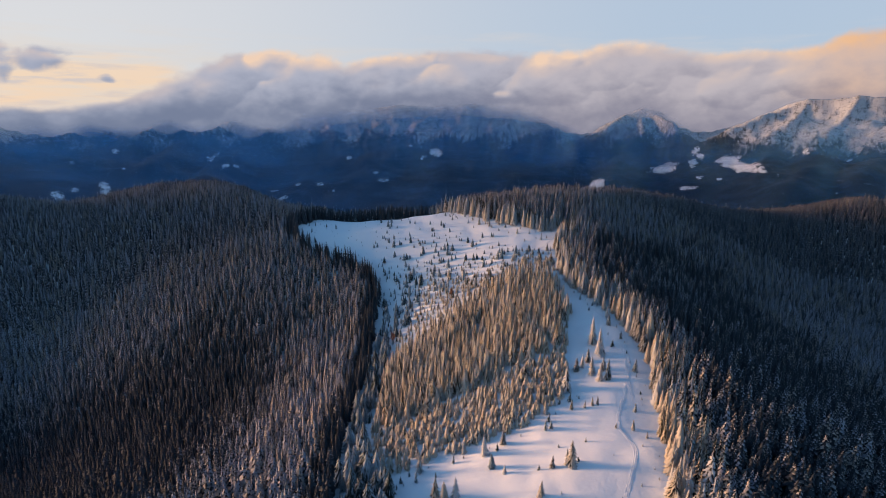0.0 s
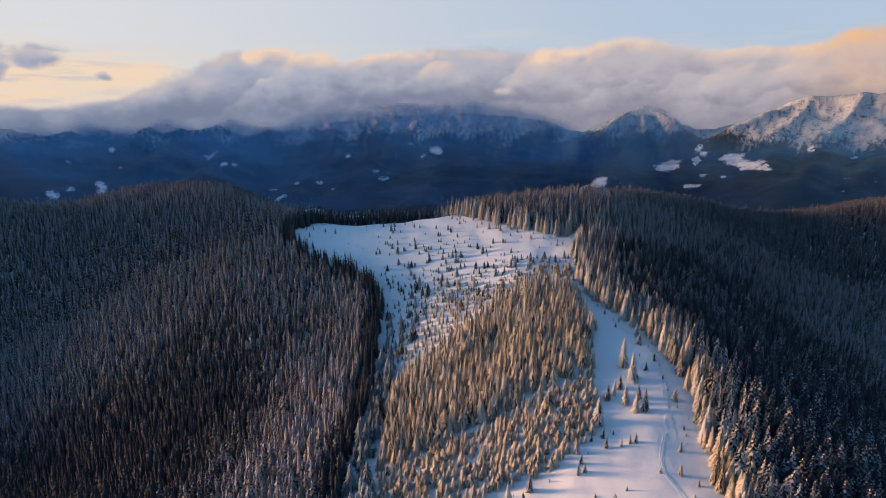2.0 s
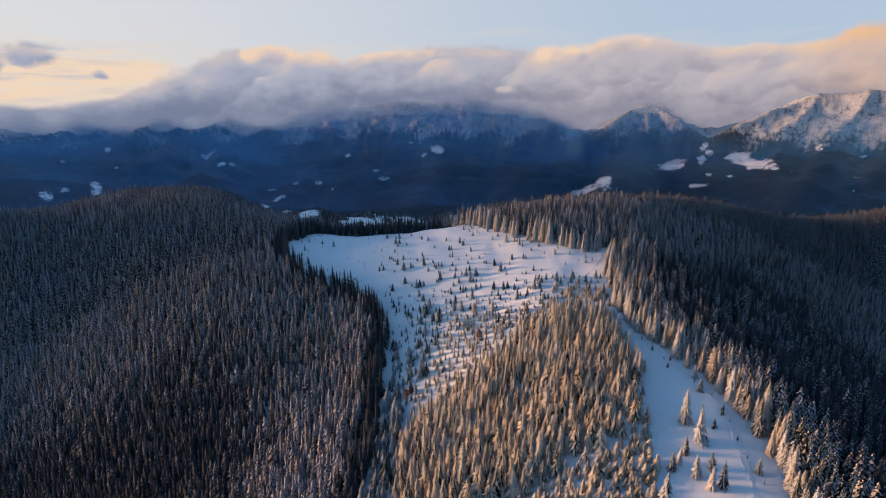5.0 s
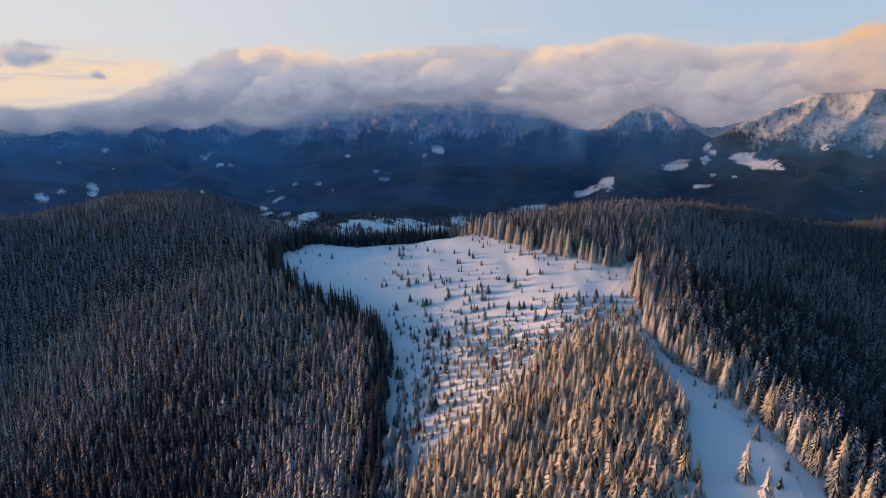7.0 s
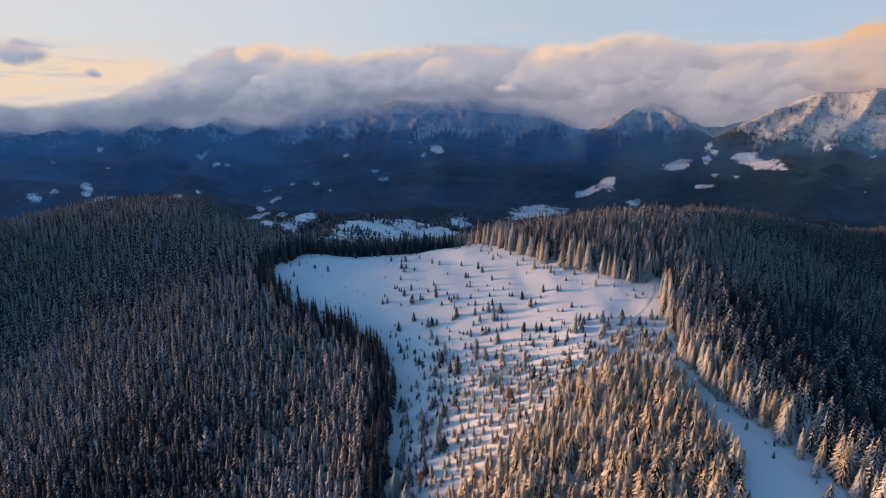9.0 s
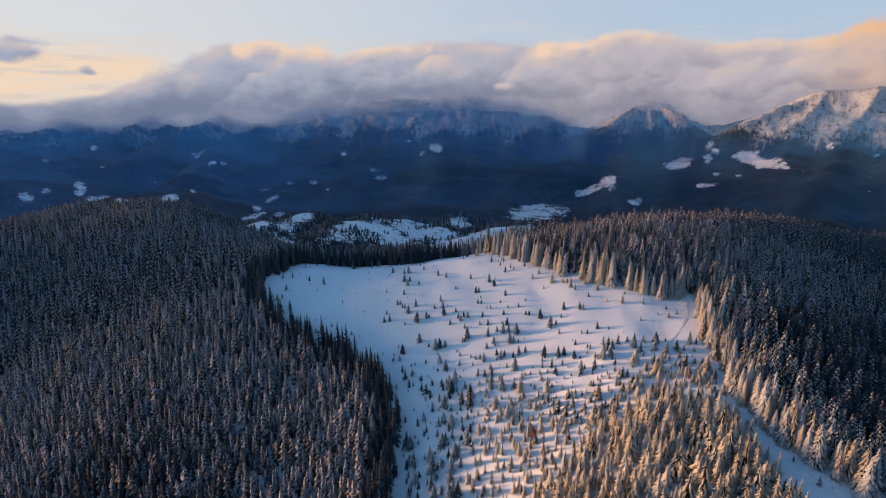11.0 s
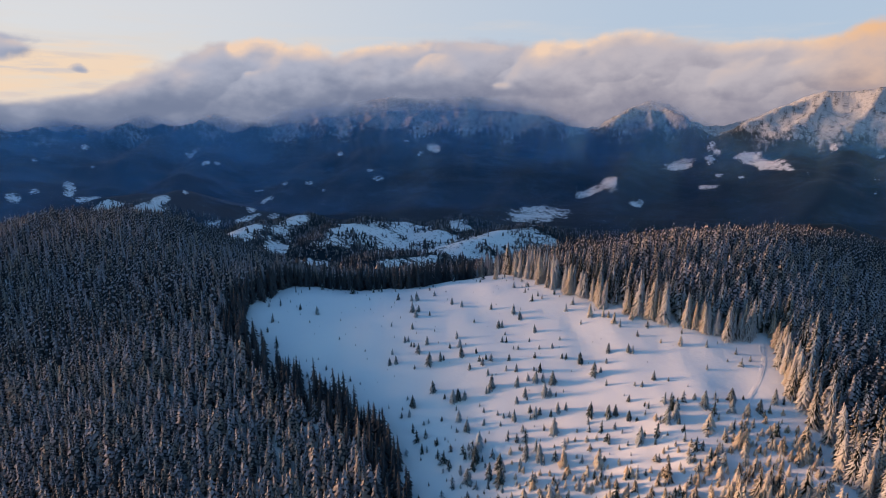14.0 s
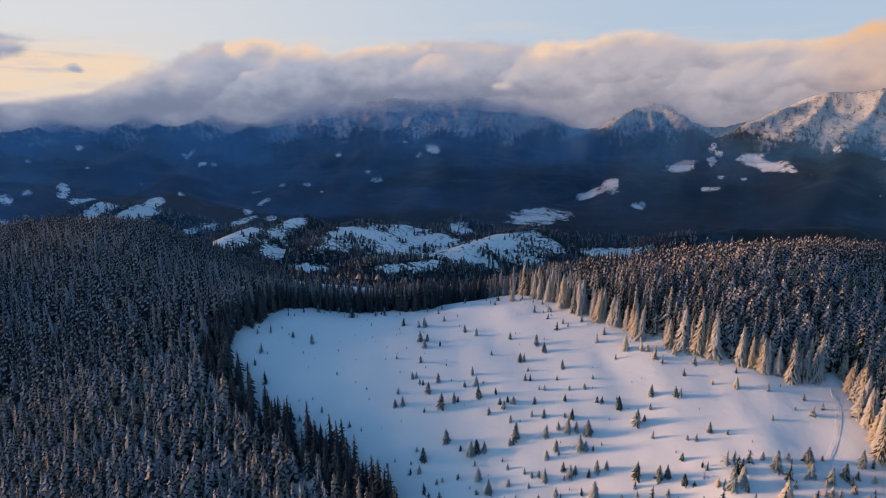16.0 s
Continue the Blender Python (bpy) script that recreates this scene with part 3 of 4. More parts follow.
def planted(models, x, y, tall, seed):
    """Copies of the models, which are ten metres tall, at the places given; the models become the first trees."""
    g = np.random.RandomState(seed)
    z = height(x, y)
    for i in range(len(x)):
        girth = g.uniform(0.85, 1.2)
        k = tall[i] / 10
        m = pose(x[i], y[i], z[i] - 0.1, g.normal(0, 0.9), g.normal(0, 0.9), g.uniform(0, 360)) @ Matrix.Diagonal((k * girth, k * girth, k, 1))
        if i < len(models):
            models[i].matrix_basis = m
        else:
            ob = copy_thing(models[i % len(models)], Matrix())
            ob.matrix_basis = m


def in_view(x, y, slack=40):
    """A generous fan ahead of the path."""
    return np.abs(x + 4) < 0.91 * y + slack


def woods():
    x, y = scatter(-680, 680, 90, 740, 3.0, 3)
    d = edge_distance(OPEN, x, y)
    g = np.random.RandomState(8)
    thin = np.where((y > 700) | ((y > 575) & (x > -110) & (x < 180)), 0.88, 0.05)
    keep = (d < -0.8) & in_view(x, y, 26) & (g.uniform(size=len(x)) > thin)
    x, y, d = x[keep], y[keep], d[keep]
    tall = np.clip(g.normal(12.9, 2.3, len(x)) + 1.7 * fbm(x / 50, y / 50, 44, 2), 8, 20)
    tall *= 1 + 0.05 * ((d > -22) & (x < -30) & (y > 250))
    rim = (d > -6) & ~((x < 2) & (y > 470)) & ~((x < -30))
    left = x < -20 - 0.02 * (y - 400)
    # besides real rime patches, less rime paints shade in the right interior and crest
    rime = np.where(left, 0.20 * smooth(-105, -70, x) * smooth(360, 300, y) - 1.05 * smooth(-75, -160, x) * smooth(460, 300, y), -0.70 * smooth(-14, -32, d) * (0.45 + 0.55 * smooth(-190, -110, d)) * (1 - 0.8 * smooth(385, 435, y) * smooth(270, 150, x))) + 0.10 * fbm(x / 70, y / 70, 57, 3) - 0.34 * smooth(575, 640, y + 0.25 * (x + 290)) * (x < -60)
    # paler here to make up for the shade of the unseen hill
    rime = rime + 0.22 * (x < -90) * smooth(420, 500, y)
    # the unlit side of the left edge, put in as missing rime
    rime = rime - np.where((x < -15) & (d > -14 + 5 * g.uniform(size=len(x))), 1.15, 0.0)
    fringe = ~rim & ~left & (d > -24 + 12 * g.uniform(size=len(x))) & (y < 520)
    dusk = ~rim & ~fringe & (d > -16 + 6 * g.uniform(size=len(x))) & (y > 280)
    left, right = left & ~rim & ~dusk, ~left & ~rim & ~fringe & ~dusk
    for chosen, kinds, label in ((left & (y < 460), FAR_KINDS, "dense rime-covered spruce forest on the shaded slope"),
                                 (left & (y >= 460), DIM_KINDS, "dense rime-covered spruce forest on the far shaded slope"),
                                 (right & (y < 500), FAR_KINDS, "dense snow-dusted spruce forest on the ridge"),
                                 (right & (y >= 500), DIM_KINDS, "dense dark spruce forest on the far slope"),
                                 (dusk, EDGE_KINDS, "spruces in the outer rows of the shaded forest, darkened as painted shade"),
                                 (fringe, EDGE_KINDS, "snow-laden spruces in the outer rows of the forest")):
        joined("spruce_forest", kinds, x[chosen], y[chosen], tall[chosen], 5, EDGE if chosen is fringe else NEEDLES, label, frost_shade=rime[chosen])
    x, y, tall, d = x[rim], y[rim], tall[rim] * 0.98, d[rim]
    roomy = g.uniform(size=len(x)) < 0.82
    x, y, tall = x[roomy], y[roomy], tall[roomy] * 1.04
    order = np.argsort(np.abs(y - 350) + 0.5 * np.abs(x - 90))
    first, rest = order[:290], order[290:]
    models = [spruce("spruce", 10, 1.65, 29, 14, EDGE, 70 + i, "tall snow-laden spruce at the edge of the forest", "spruces along the forest edge") for i in range(6)]
    planted(models, x[first], y[first], tall[first], 15)
    if len(rest):
        joined("forest_edge", EDGE_KINDS, x[rest], y[rest], tall[rest], 9, EDGE, "tall snow-laden spruces along the forest edge")


woods()


def woods_behind():
    """The forest goes on to both sides and behind."""
    x, y = scatter(-380, 380, -190, 420, 5.4, 33)
    keep = ((y < 92) | ~in_view(x, y, 28)) & (edge_distance(OPEN, x, y) < 0)
    x, y = x[keep], y[keep]
    tall = np.random.RandomState(34).normal(13, 1.8, len(x))
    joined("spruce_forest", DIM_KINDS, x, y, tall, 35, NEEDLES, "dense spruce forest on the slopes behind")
    x, y = scatter(-840, -470, 450, 790, 5.0, 36)
    keep = ~in_view(x, y, 26)
    x, y = x[keep], y[keep]
    tall = np.random.RandomState(37).normal(13, 1.8, len(x))
    joined("spruce_forest", DIM_KINDS, x, y, tall, 38, NEEDLES, "dense spruce forest on the unseen added hill that shades the clearing")


woods_behind()


def stand():
    x, y = scatter(-60, 110, 170, 380, 3.3, 12)
    u, v = scatter(-60, 110, 165, 300, 2.4, 13)
    old = y > 226 + 0.35 * (x + 40)
    low = v <= 226 + 0.35 * (u + 40)
    x, y = np.r_[x[old], u[low]], np.r_[y[old], v[low]]
    d = edge_distance(STAND, x, y)
    g = np.random.RandomState(4)
    big = smooth(-3, 4, y - (226 + 0.35 * (x + 40)))
    lane = np.abs(y - (224 + 0.35 * (x + 40))) < 2.2
    keep = (d > 0.5) & (g.uniform(size=len(x)) < np.where(lane, 0.30, np.where((y < 224) & (x < 8), 0.70, np.where(big < 0.5, 0.84, 0.97))) * smooth(-1, 7, d + 4))
    x, y, big, d = x[keep], y[keep], big[keep], d[keep]
    north = np.clip(316 + 0.6 * (x + 15), 300, 352) - y
    tall = (5.0 + 6.2 * big * smooth(-12, 10, north) * smooth(0, 14, d + 5)) * g.uniform(0.66, 1.22, len(x))
    low = big < 0.5
    joined("young_spruce_stand", STAND_KINDS, x[~low], y[~low], tall[~low], 3, RIMED_SUN, "dense stand of young snow-covered spruces in low sun")
    joined("young_spruce_stand", BUSHY_KINDS, x[low], y[low], tall[low], 4, RIMED_SUN, "low thicket of bushy young snow-covered spruces")
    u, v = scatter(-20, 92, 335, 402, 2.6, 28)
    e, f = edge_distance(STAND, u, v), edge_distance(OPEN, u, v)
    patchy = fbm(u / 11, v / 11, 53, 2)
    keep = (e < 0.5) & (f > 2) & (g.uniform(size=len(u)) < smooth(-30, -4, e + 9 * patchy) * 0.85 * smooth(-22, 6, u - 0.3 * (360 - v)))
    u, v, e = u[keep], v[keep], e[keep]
    joined("young_spruce_stand", BUSHY_KINDS, u, v, g.uniform(1.8, 4.2, len(u)) * (0.75 + 0.45 * smooth(-20, 0, e)), 5, RIMED_SUN, "loose fringe of small snow-covered spruces at the end of the stand")


stand()

# young trees that stand alone: x, y, height
CLEARING_TREES = [  # along the far edge of the clearing
    (-38.8, 486.4, 3.5), (-57.8, 485.5, 4.7), (-48.0, 482.3, 5.8), (-50.7, 482.0, 4.1), (-107.8, 479.6, 4.0), (-98.2, 474.4, 5.6),
    (-30.1, 473.1, 4.5), (-25.3, 468.5, 4.2), (-49.8, 468.3, 6.4), (-46.5, 468.3, 4.4), (-41.1, 464.0, 3.0), (-47.7, 463.7, 4.9),
    (-11.4, 462.5, 4.1), (-59.3, 457.7, 2.4), (-1.6, 456.1, 5.9), (-49.2, 453.9, 4.0), (-20.3, 453.4, 2.3), (0.6, 451.1, 5.3),
    (-9.4, 448.0, 4.6), (-7.9, 447.7, 4.3), (-52.4, 446.5, 3.6), (-50.8, 446.4, 3.4), (30.9, 444.3, 7.5), (-28.7, 443.7, 4.6),
    (-49.3, 443.0, 3.0), (-42.2, 442.5, 5.1), (-48.1, 442.4, 2.8), (36.3, 442.0, 4.5), (-7.2, 441.9, 2.2), (38.2, 441.0, 3.8),
    (5.6, 440.2, 4.6), (-57.6, 439.8, 3.5), (-25.0, 438.3, 1.5)]
GLADE_TREES = [  # further down
    (-27.6, 438.2, 4.5), (-32.1, 438.1, 3.3), (-45.9, 438.1, 5.5), (47.0, 437.3, 6.0), (-9.1, 436.7, 3.5), (-7.3, 436.3, 3.3),
    (39.1, 436.0, 6.6), (-55.7, 434.4, 4.5), (-58.4, 434.3, 4.0), (-27.3, 432.1, 5.7), (-36.3, 432.0, 5.1), (-34.9, 432.0, 2.9),
    (-20.9, 431.9, 3.1), (14.9, 431.8, 2.5), (-41.0, 430.8, 7.3), (-4.9, 430.8, 2.1), (-3.1, 430.2, 2.7), (-47.3, 429.8, 2.4),
    (5.7, 428.7, 2.4), (10.9, 428.0, 2.9), (-17.0, 427.7, 3.3), (-19.8, 427.4, 3.6), (-15.0, 426.5, 4.3), (-18.6, 425.3, 4.3),
    (-7.6, 425.2, 3.6), (-24.1, 424.6, 4.0), (3.0, 424.1, 3.3), (13.7, 421.4, 2.7), (53.7, 421.1, 2.6), (15.2, 420.7, 3.1),
    (-9.3, 420.6, 3.0), (32.3, 420.6, 5.3), (-16.8, 420.0, 3.7)]
HOLLOW_TREES = [  # in the middle of the clearing
    (-5.3, 419.4, 3.9), (20.2, 418.1, 5.7), (39.4, 417.9, 4.9), (60.0, 417.8, 5.5), (1.5, 417.5, 2.3), (-39.6, 417.3, 6.1),
    (41.0, 417.1, 4.2), (3.8, 416.6, 4.7), (-49.8, 415.3, 2.1), (29.9, 415.0, 2.7), (-16.0, 413.8, 7.8), (-34.7, 413.5, 2.6),
    (-1.6, 413.3, 4.1), (-17.0, 412.2, 3.2), (1.3, 412.0, 6.4), (-29.5, 411.9, 6.2), (-26.7, 411.9, 4.4), (-18.2, 411.9, 4.1),
    (-6.0, 411.9, 6.0), (-47.6, 411.7, 6.4), (-31.4, 411.4, 6.9), (3.9, 411.3, 5.0), (26.6, 411.2, 2.9), (23.8, 410.2, 7.4),
    (7.5, 409.9, 6.9), (-48.8, 407.9, 3.7), (-3.7, 406.8, 4.7), (3.5, 404.7, 7.6), (-3.2, 404.7, 2.2), (5.3, 404.5, 4.5),
    (-7.3, 404.3, 3.8), (-36.0, 404.2, 2.7), (7.7, 404.1, 2.5)]
FOOT_TREES = [  # below them
    (-41.2, 404.1, 2.2), (-19.8, 404.0, 2.9), (26.7, 403.9, 3.3), (-42.9, 403.7, 2.2), (64.1, 403.3, 2.8), (-29.3, 402.9, 5.8),
    (43.6, 402.0, 4.7), (-14.8, 401.1, 2.5), (36.2, 400.7, 2.4), (38.7, 399.9, 2.9), (-12.8, 399.5, 2.5), (-3.0, 399.4, 4.2),
    (-10.6, 399.3, 2.8), (-20.2, 398.8, 3.3), (-26.8, 397.9, 6.6), (0.4, 397.6, 4.0), (-9.0, 397.6, 5.5), (-1.4, 397.1, 5.5),
    (6.7, 396.7, 5.3), (9.8, 396.7, 4.2), (-3.1, 396.7, 2.5), (-14.3, 396.5, 2.6), (4.1, 395.8, 3.7), (32.1, 394.5, 3.2),
    (-6.5, 392.6, 3.9), (17.7, 392.3, 6.9), (25.9, 390.3, 5.7), (23.6, 390.2, 6.3), (53.5, 389.8, 2.9), (29.8, 387.6, 4.4),
    (64.9, 387.0, 6.4), (24.3, 385.2, 3.1), (78.0, 383.8, 6.8)]
LOWER_TREES = [  # towards the stand
    (62.6, 381.8, 5.9), (71.4, 381.1, 6.0), (44.4, 380.9, 3.1), (54.6, 379.9, 3.6), (66.8, 379.8, 5.9)]
MEADOW_TREES = [
    (17.0, 190.2, 8.9), (25.1, 194.7, 6.6), (48.8, 175.2, 10.8), (47.5, 176.1, 6.9), (42.1, 175.9, 5.2),
    (23.8, 176.6, 4.1), (35.0, 161.3, 6.2), (-3.0, 168.8, 8.8), (0.2, 167.4, 7.6), (4.4, 167.1, 8.7),
    (-9.4, 186.2, 7.9), (8.6, 194.2, 6.1), (5.0, 195.2, 6.7), (66.8, 212.0, 4.3), (69.1, 212.0, 4.3),
    (57.5, 211.0, 4.9), (63.3, 211.0, 3.6), (72.2, 195.3, 2.4), (78.7, 193.9, 4.7), (82.5, 188.4, 2.9),
    (80.0, 261.8, 15.2), (80.8, 251.9, 13.9), (69.9, 242.6, 7.1), (72.9, 236.1, 9.6), (79.0, 230.6, 10.2),
    (75.4, 230.1, 8.9), (79.4, 238.5, 7.1), (58.7, 226.3, 13.2), (66.6, 240.9, 7.1), (45.6, 209.9, 6.7),
    (44.7, 219.0, 6.8), (53.3, 223.2, 6.2), (73.8, 247.1, 7.2)]


def young_trees():
    g = np.random.RandomState(21)
    x, y = scatter(-130, 110, 90, 512, 3.7, 14)
    u, v = scatter(-60, 10, 150, 398, 2.9, 16)

    def deep(x, y):
        """The floor of the gully, where they stand closest."""
        return (x < -16 + 0.05 * (y - 250)) & (y < 392)

    x, y = np.r_[x[~deep(x, y)], u[deep(u, v)]], np.r_[y[~deep(x, y)], v[deep(u, v)]]
    d, e = edge_distance(OPEN, x, y), edge_distance(STAND, x, y)
    u = g.uniform(size=len(x))
    gully = (x < -4 + 0.1 * (y - 300)) & (y < 400)
    chance = np.where(gully, 0.85, np.where(y > 392, 0.14, np.where(y > 352, 0.60, 0.03)))
    chance = np.where((d < 13) & (y > 412) & (x > -50), 0.42, chance)
    chance = np.where((d < 12) & (y > 470) & (x < -25), 0.34, chance)
    chance = np.where((e > -9) & (y < 260), 0.30, chance)
    chance = np.where((e > -16) & (y > 345) & (x < 62), 0.72, chance)
    chance = np.where(deep(x, y), (0.50 + 0.45 * (fbm(x / 14, y / 14, 47, 2) > -0.1)) * (1 - 0.35 * smooth(320, 385, y)), chance)
    chance = np.where((x > 62) & (y > 375) & (y < 412), 0.10, chance)
    chance = np.where((x > 66) & (y < 350) & (e < -4), np.where(d < 8, 0.30, 0.07), chance)
    keep = (d > 1.5) & (e < -0.5) & (u < chance)
    x, y = x[keep], y[keep]
    band = (y > 345) & (y < 408)
    tall = np.where(gully[keep] | band, g.gamma(5.0, 0.75, len(x)), g.gamma(3.2, 0.75, len(x)))
    tall = np.clip(np.where((y > 392) & (d[keep] > 13), 0.36 * tall, tall), 0.35, 6.5)
    tall = np.where(deep(x, y), tall * (1.0 + 1.0 * smooth(370, 270, y)), tall)
    alone = np.array(CLEARING_TREES + GLADE_TREES + HOLLOW_TREES + FOOT_TREES + LOWER_TREES)
    fixed = np.array(MEADOW_TREES)
    known = np.r_[alone, fixed]
    free = np.array([np.min(np.hypot(known[:, 0] - a, known[:, 1] - b)) > 2.5 for a, b in zip(x, y)])
    x, y, tall = x[free], y[free], tall[free]
    order = np.argsort(-tall)
    first, rest = order[:170], order[170:]
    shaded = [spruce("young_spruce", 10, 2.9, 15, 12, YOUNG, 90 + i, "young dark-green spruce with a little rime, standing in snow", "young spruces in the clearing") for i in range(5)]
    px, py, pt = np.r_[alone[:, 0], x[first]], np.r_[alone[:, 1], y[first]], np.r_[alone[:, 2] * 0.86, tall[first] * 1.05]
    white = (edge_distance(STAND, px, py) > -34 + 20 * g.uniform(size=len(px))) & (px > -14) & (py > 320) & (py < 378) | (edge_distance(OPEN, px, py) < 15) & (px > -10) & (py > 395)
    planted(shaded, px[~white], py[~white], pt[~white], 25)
    frosted = [spruce("young_spruce", 10, 2.7, 15, 12, RIMED_SUN, 170 + i, "young snow-covered spruce beside the denser trees", "young spruces beside the stand") for i in range(4)]
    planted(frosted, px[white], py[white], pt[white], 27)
    sunny = [spruce("young_spruce", 10, 2.1, 16, 13, EDGE, 110 + i, "young snow-covered spruce standing alone on the lower meadow", "young spruces on the lower meadow") for i in range(4)]
    planted(sunny, fixed[:, 0], fixed[:, 1], fixed[:, 2] * 1.05, 26)
    joined("spruce_seedlings", SEEDLING_KINDS, x[rest], y[rest], tall[rest], 6, YOUNG, "small spruce seedlings and shrubs poking out of the snow", "shrubs")


young_trees()


def bare_tree(x, y, tall, seed, label):
    """A leafless tree: stem, limbs and many fine reddish twigs."""
    g = np.random.RandomState(seed)
    z = float(height(x, y))
    root = tagged(new("bare_tree"), label, "tree")
    root.matrix_basis = pose(x, y, z - 0.1)
    part("trunk", trunk_mesh(tall * 0.9, 0.02 * tall), root)
    v, f = [], []

    def twig(p, q, a, b):
        side = (q - p).orthogonal().normalized()
        other = (q - p).cross(side).normalized()
        k = len(v)
        for c, w in ((p, a), (q, b)):
            for i in range(3):
                v.append(c + side * w * math.cos(i * 2.094) + other * w * math.sin(i * 2.094))
        f.extend([(k + i, k + (i + 1) % 3, k + 3 + (i + 1) % 3, k + 3 + i) for i in range(3)])

    for i in range(60):
        h = tall * g.uniform(0.22, 0.9)
        t = g.uniform(0, 6.28)
        reach = tall * 0.30 * (1.1 - h / tall) + 0.3
        p = Vector((0, 0, h))
        q = p + Vector((math.cos(t) * reach, math.sin(t) * reach, reach * g.uniform(0.7, 1.2)))
        twig(p, q, 0.07, 0.035)
        for j in range(9):
            a = p.lerp(q, g.uniform(0.3, 1.0))
            twig(a, a + Vector(g.normal(0, 0.35, 3)) + Vector((0, 0, 0.5)), 0.045, 0.02)
    part("crown", mesh_from("crown", v, f, TWIG), root, "bare reddish-brown twigs")


bare_tree(-33, 323, 8.5, 1, "leafless reddish-brown tree among the young spruces")
bare_tree(6, 352, 6.5, 2, "leafless brown tree at the edge of the young stand")
bare_tree(-27, 300, 5.0, 3, "leafless brown shrub-like tree in the snowy hollow")


# ---- tracks in the snow ----
def track(points, label):
    """A trodden trail: two ruts between low ridges, laid along the ground."""
    p = np.array(points, float)
    s = np.r_[0, np.cumsum(np.hypot(*np.diff(p, axis=0).T))]
    t = np.arange(0, s[-1], 0.8)
    x, y = np.interp(t, s, p[:, 0]), np.interp(t, s, p[:, 1])
    for _ in range(12):
        x[1:-1], y[1:-1] = (x[:-2] + x[1:-1] + x[2:]) / 3, (y[:-2] + y[1:-1] + y[2:]) / 3
    x, y = x + 0.25 * lattice(t / 9, 0 * t, 71), y + 0.25 * lattice(t / 9, 0 * t, 72)
    dx, dy = np.gradient(x), np.gradient(y)
    n = np.hypot(dx, dy)
    off = np.array([-1.0, -0.75, -0.55, -0.35, -0.14, 0.14, 0.35, 0.55, 0.75, 1.0])
    up = np.array([-0.10, 0.08, 0.03, 0.03, 0.07, 0.07, 0.03, 0.03, 0.08, -0.10])
    px, py = x[:, None] - dy[:, None] / n[:, None] * off, y[:, None] + dx[:, None] / n[:, None] * off
    pz = height(px, py) + up + 0.06 * lattice(px * 1.3, py * 1.3, 77)
    m = len(off)
    i, j = np.meshgrid(np.arange(len(x) - 1), np.arange(m - 1), indexing="ij")
    quads = np.stack([i * m + j, i * m + j + 1, (i + 1) * m + j + 1, (i + 1) * m + j], -1).reshape(-1, 4)
    me = mesh_from("snow_track", np.stack([px, py, pz], -1).reshape(-1, 3), quads[:, ::-1], SNOW)
    tagged(new("snow_track", me), label, "track", kind="structure")


track([(58, 130), (64, 158), (72, 172), (76, 181), (75, 189), (73, 196), (76, 204), (83, 217), (90, 235), (95, 254), (99, 265), (96, 282), (88, 304),
       (80, 328), (77, 348), (76, 362), (70, 376), (69, 385), (78, 394), (86, 404), (91, 414)], "trodden double track winding through the snow")
track([(86, 215), (88, 228), (93, 240), (97, 256)], "faint second track in the snow")


def valley_woods():
    g = np.random.RandomState(31)
    x, y = scatter(-1500, 1500, 760, 2400, 24, 17)
    u, v = scatter(-1350, 900, 760, 2150, 10.5, 18)
    close = lambda p, q: (np.hypot(p, q) < 2150) & (p > -0.78 * q) & (p < 0.42 * q)
    a, b = ~close(x, y) & (np.abs(x) < 0.9 * y) & (np.hypot(x, y) < 1600), close(u, v)
    x, y = np.r_[x[a], u[b]], np.r_[y[a], v[b]]
    open_ = meadow(x, y)
    lot = g.uniform(size=len(x))
    keep = ((open_ > 0.6) & (lot < 0.9)) | ((open_ > 0.3) & (lot < 0.45)) | ((fbm(x / 85, y / 85, 91, 3) > 0.30) & (lot < 0.75)) | (lot < 0.02)
    x, y, open_ = x[keep], y[keep], open_[keep]
    brush = (fbm(x / 120, y / 120, 97, 2) > 0.12) & (np.hypot(x, y) < 2000) & (g.uniform(size=len(x)) < 0.5) & (open_ < 0.95)
    t = ~brush
    joined("valley_wood", TINY_KINDS, x[t], y[t], g.uniform(9, 18, t.sum()), 7, NEEDLES, "dark spruce woods on the valley slopes", frost_shade=np.full(t.sum(), -0.55))
    joined("valley_brush", TINY_KINDS, x[brush], y[brush], g.uniform(4, 8, brush.sum()), 19, TWIG, "leafless reddish-brown thickets on the valley meadows", "shrubs")


valley_woods()


# ---- clouds over the mountains ----
TOPS = [  # degrees to the right of +y, top of the bank above the horizon in degrees
    (-57.0, 5.5), (-46.0, 3.6), (-42.5, 1.0), (-39.8, 0.71), (-37.8, 0.81), (-34.2, 0.7), (-30.5, 1.55), (-27.3, 2.8), (-25.0, 3.55), (-24.2, 4.1), (-23.4, 5.0), (-21.4, 5.7), (-19.2, 5.5),
    (-17.8, 6.1), (-15.9, 6.1), (-14.2, 5.5), (-12.3, 5.71), (-10.2, 5.35), (-8.0, 5.67), (-4.7, 6.23), (-1.3, 6.45), (2.6, 6.53), (5.3, 6.09),
    (8.6, 5.83), (11.0, 6.5), (14.0, 6.21), (15.5, 6.86), (17.5, 7.12), (20.0, 6.66), (22.9, 6.34), (26.1, 5.98),
    (28.3, 6.04), (30.7, 6.05), (32.4, 5.77), (34.2, 5.89), (35.6, 6.53), (36.9, 6.74), (38.6, 6.72), (52.0, 6.0)]
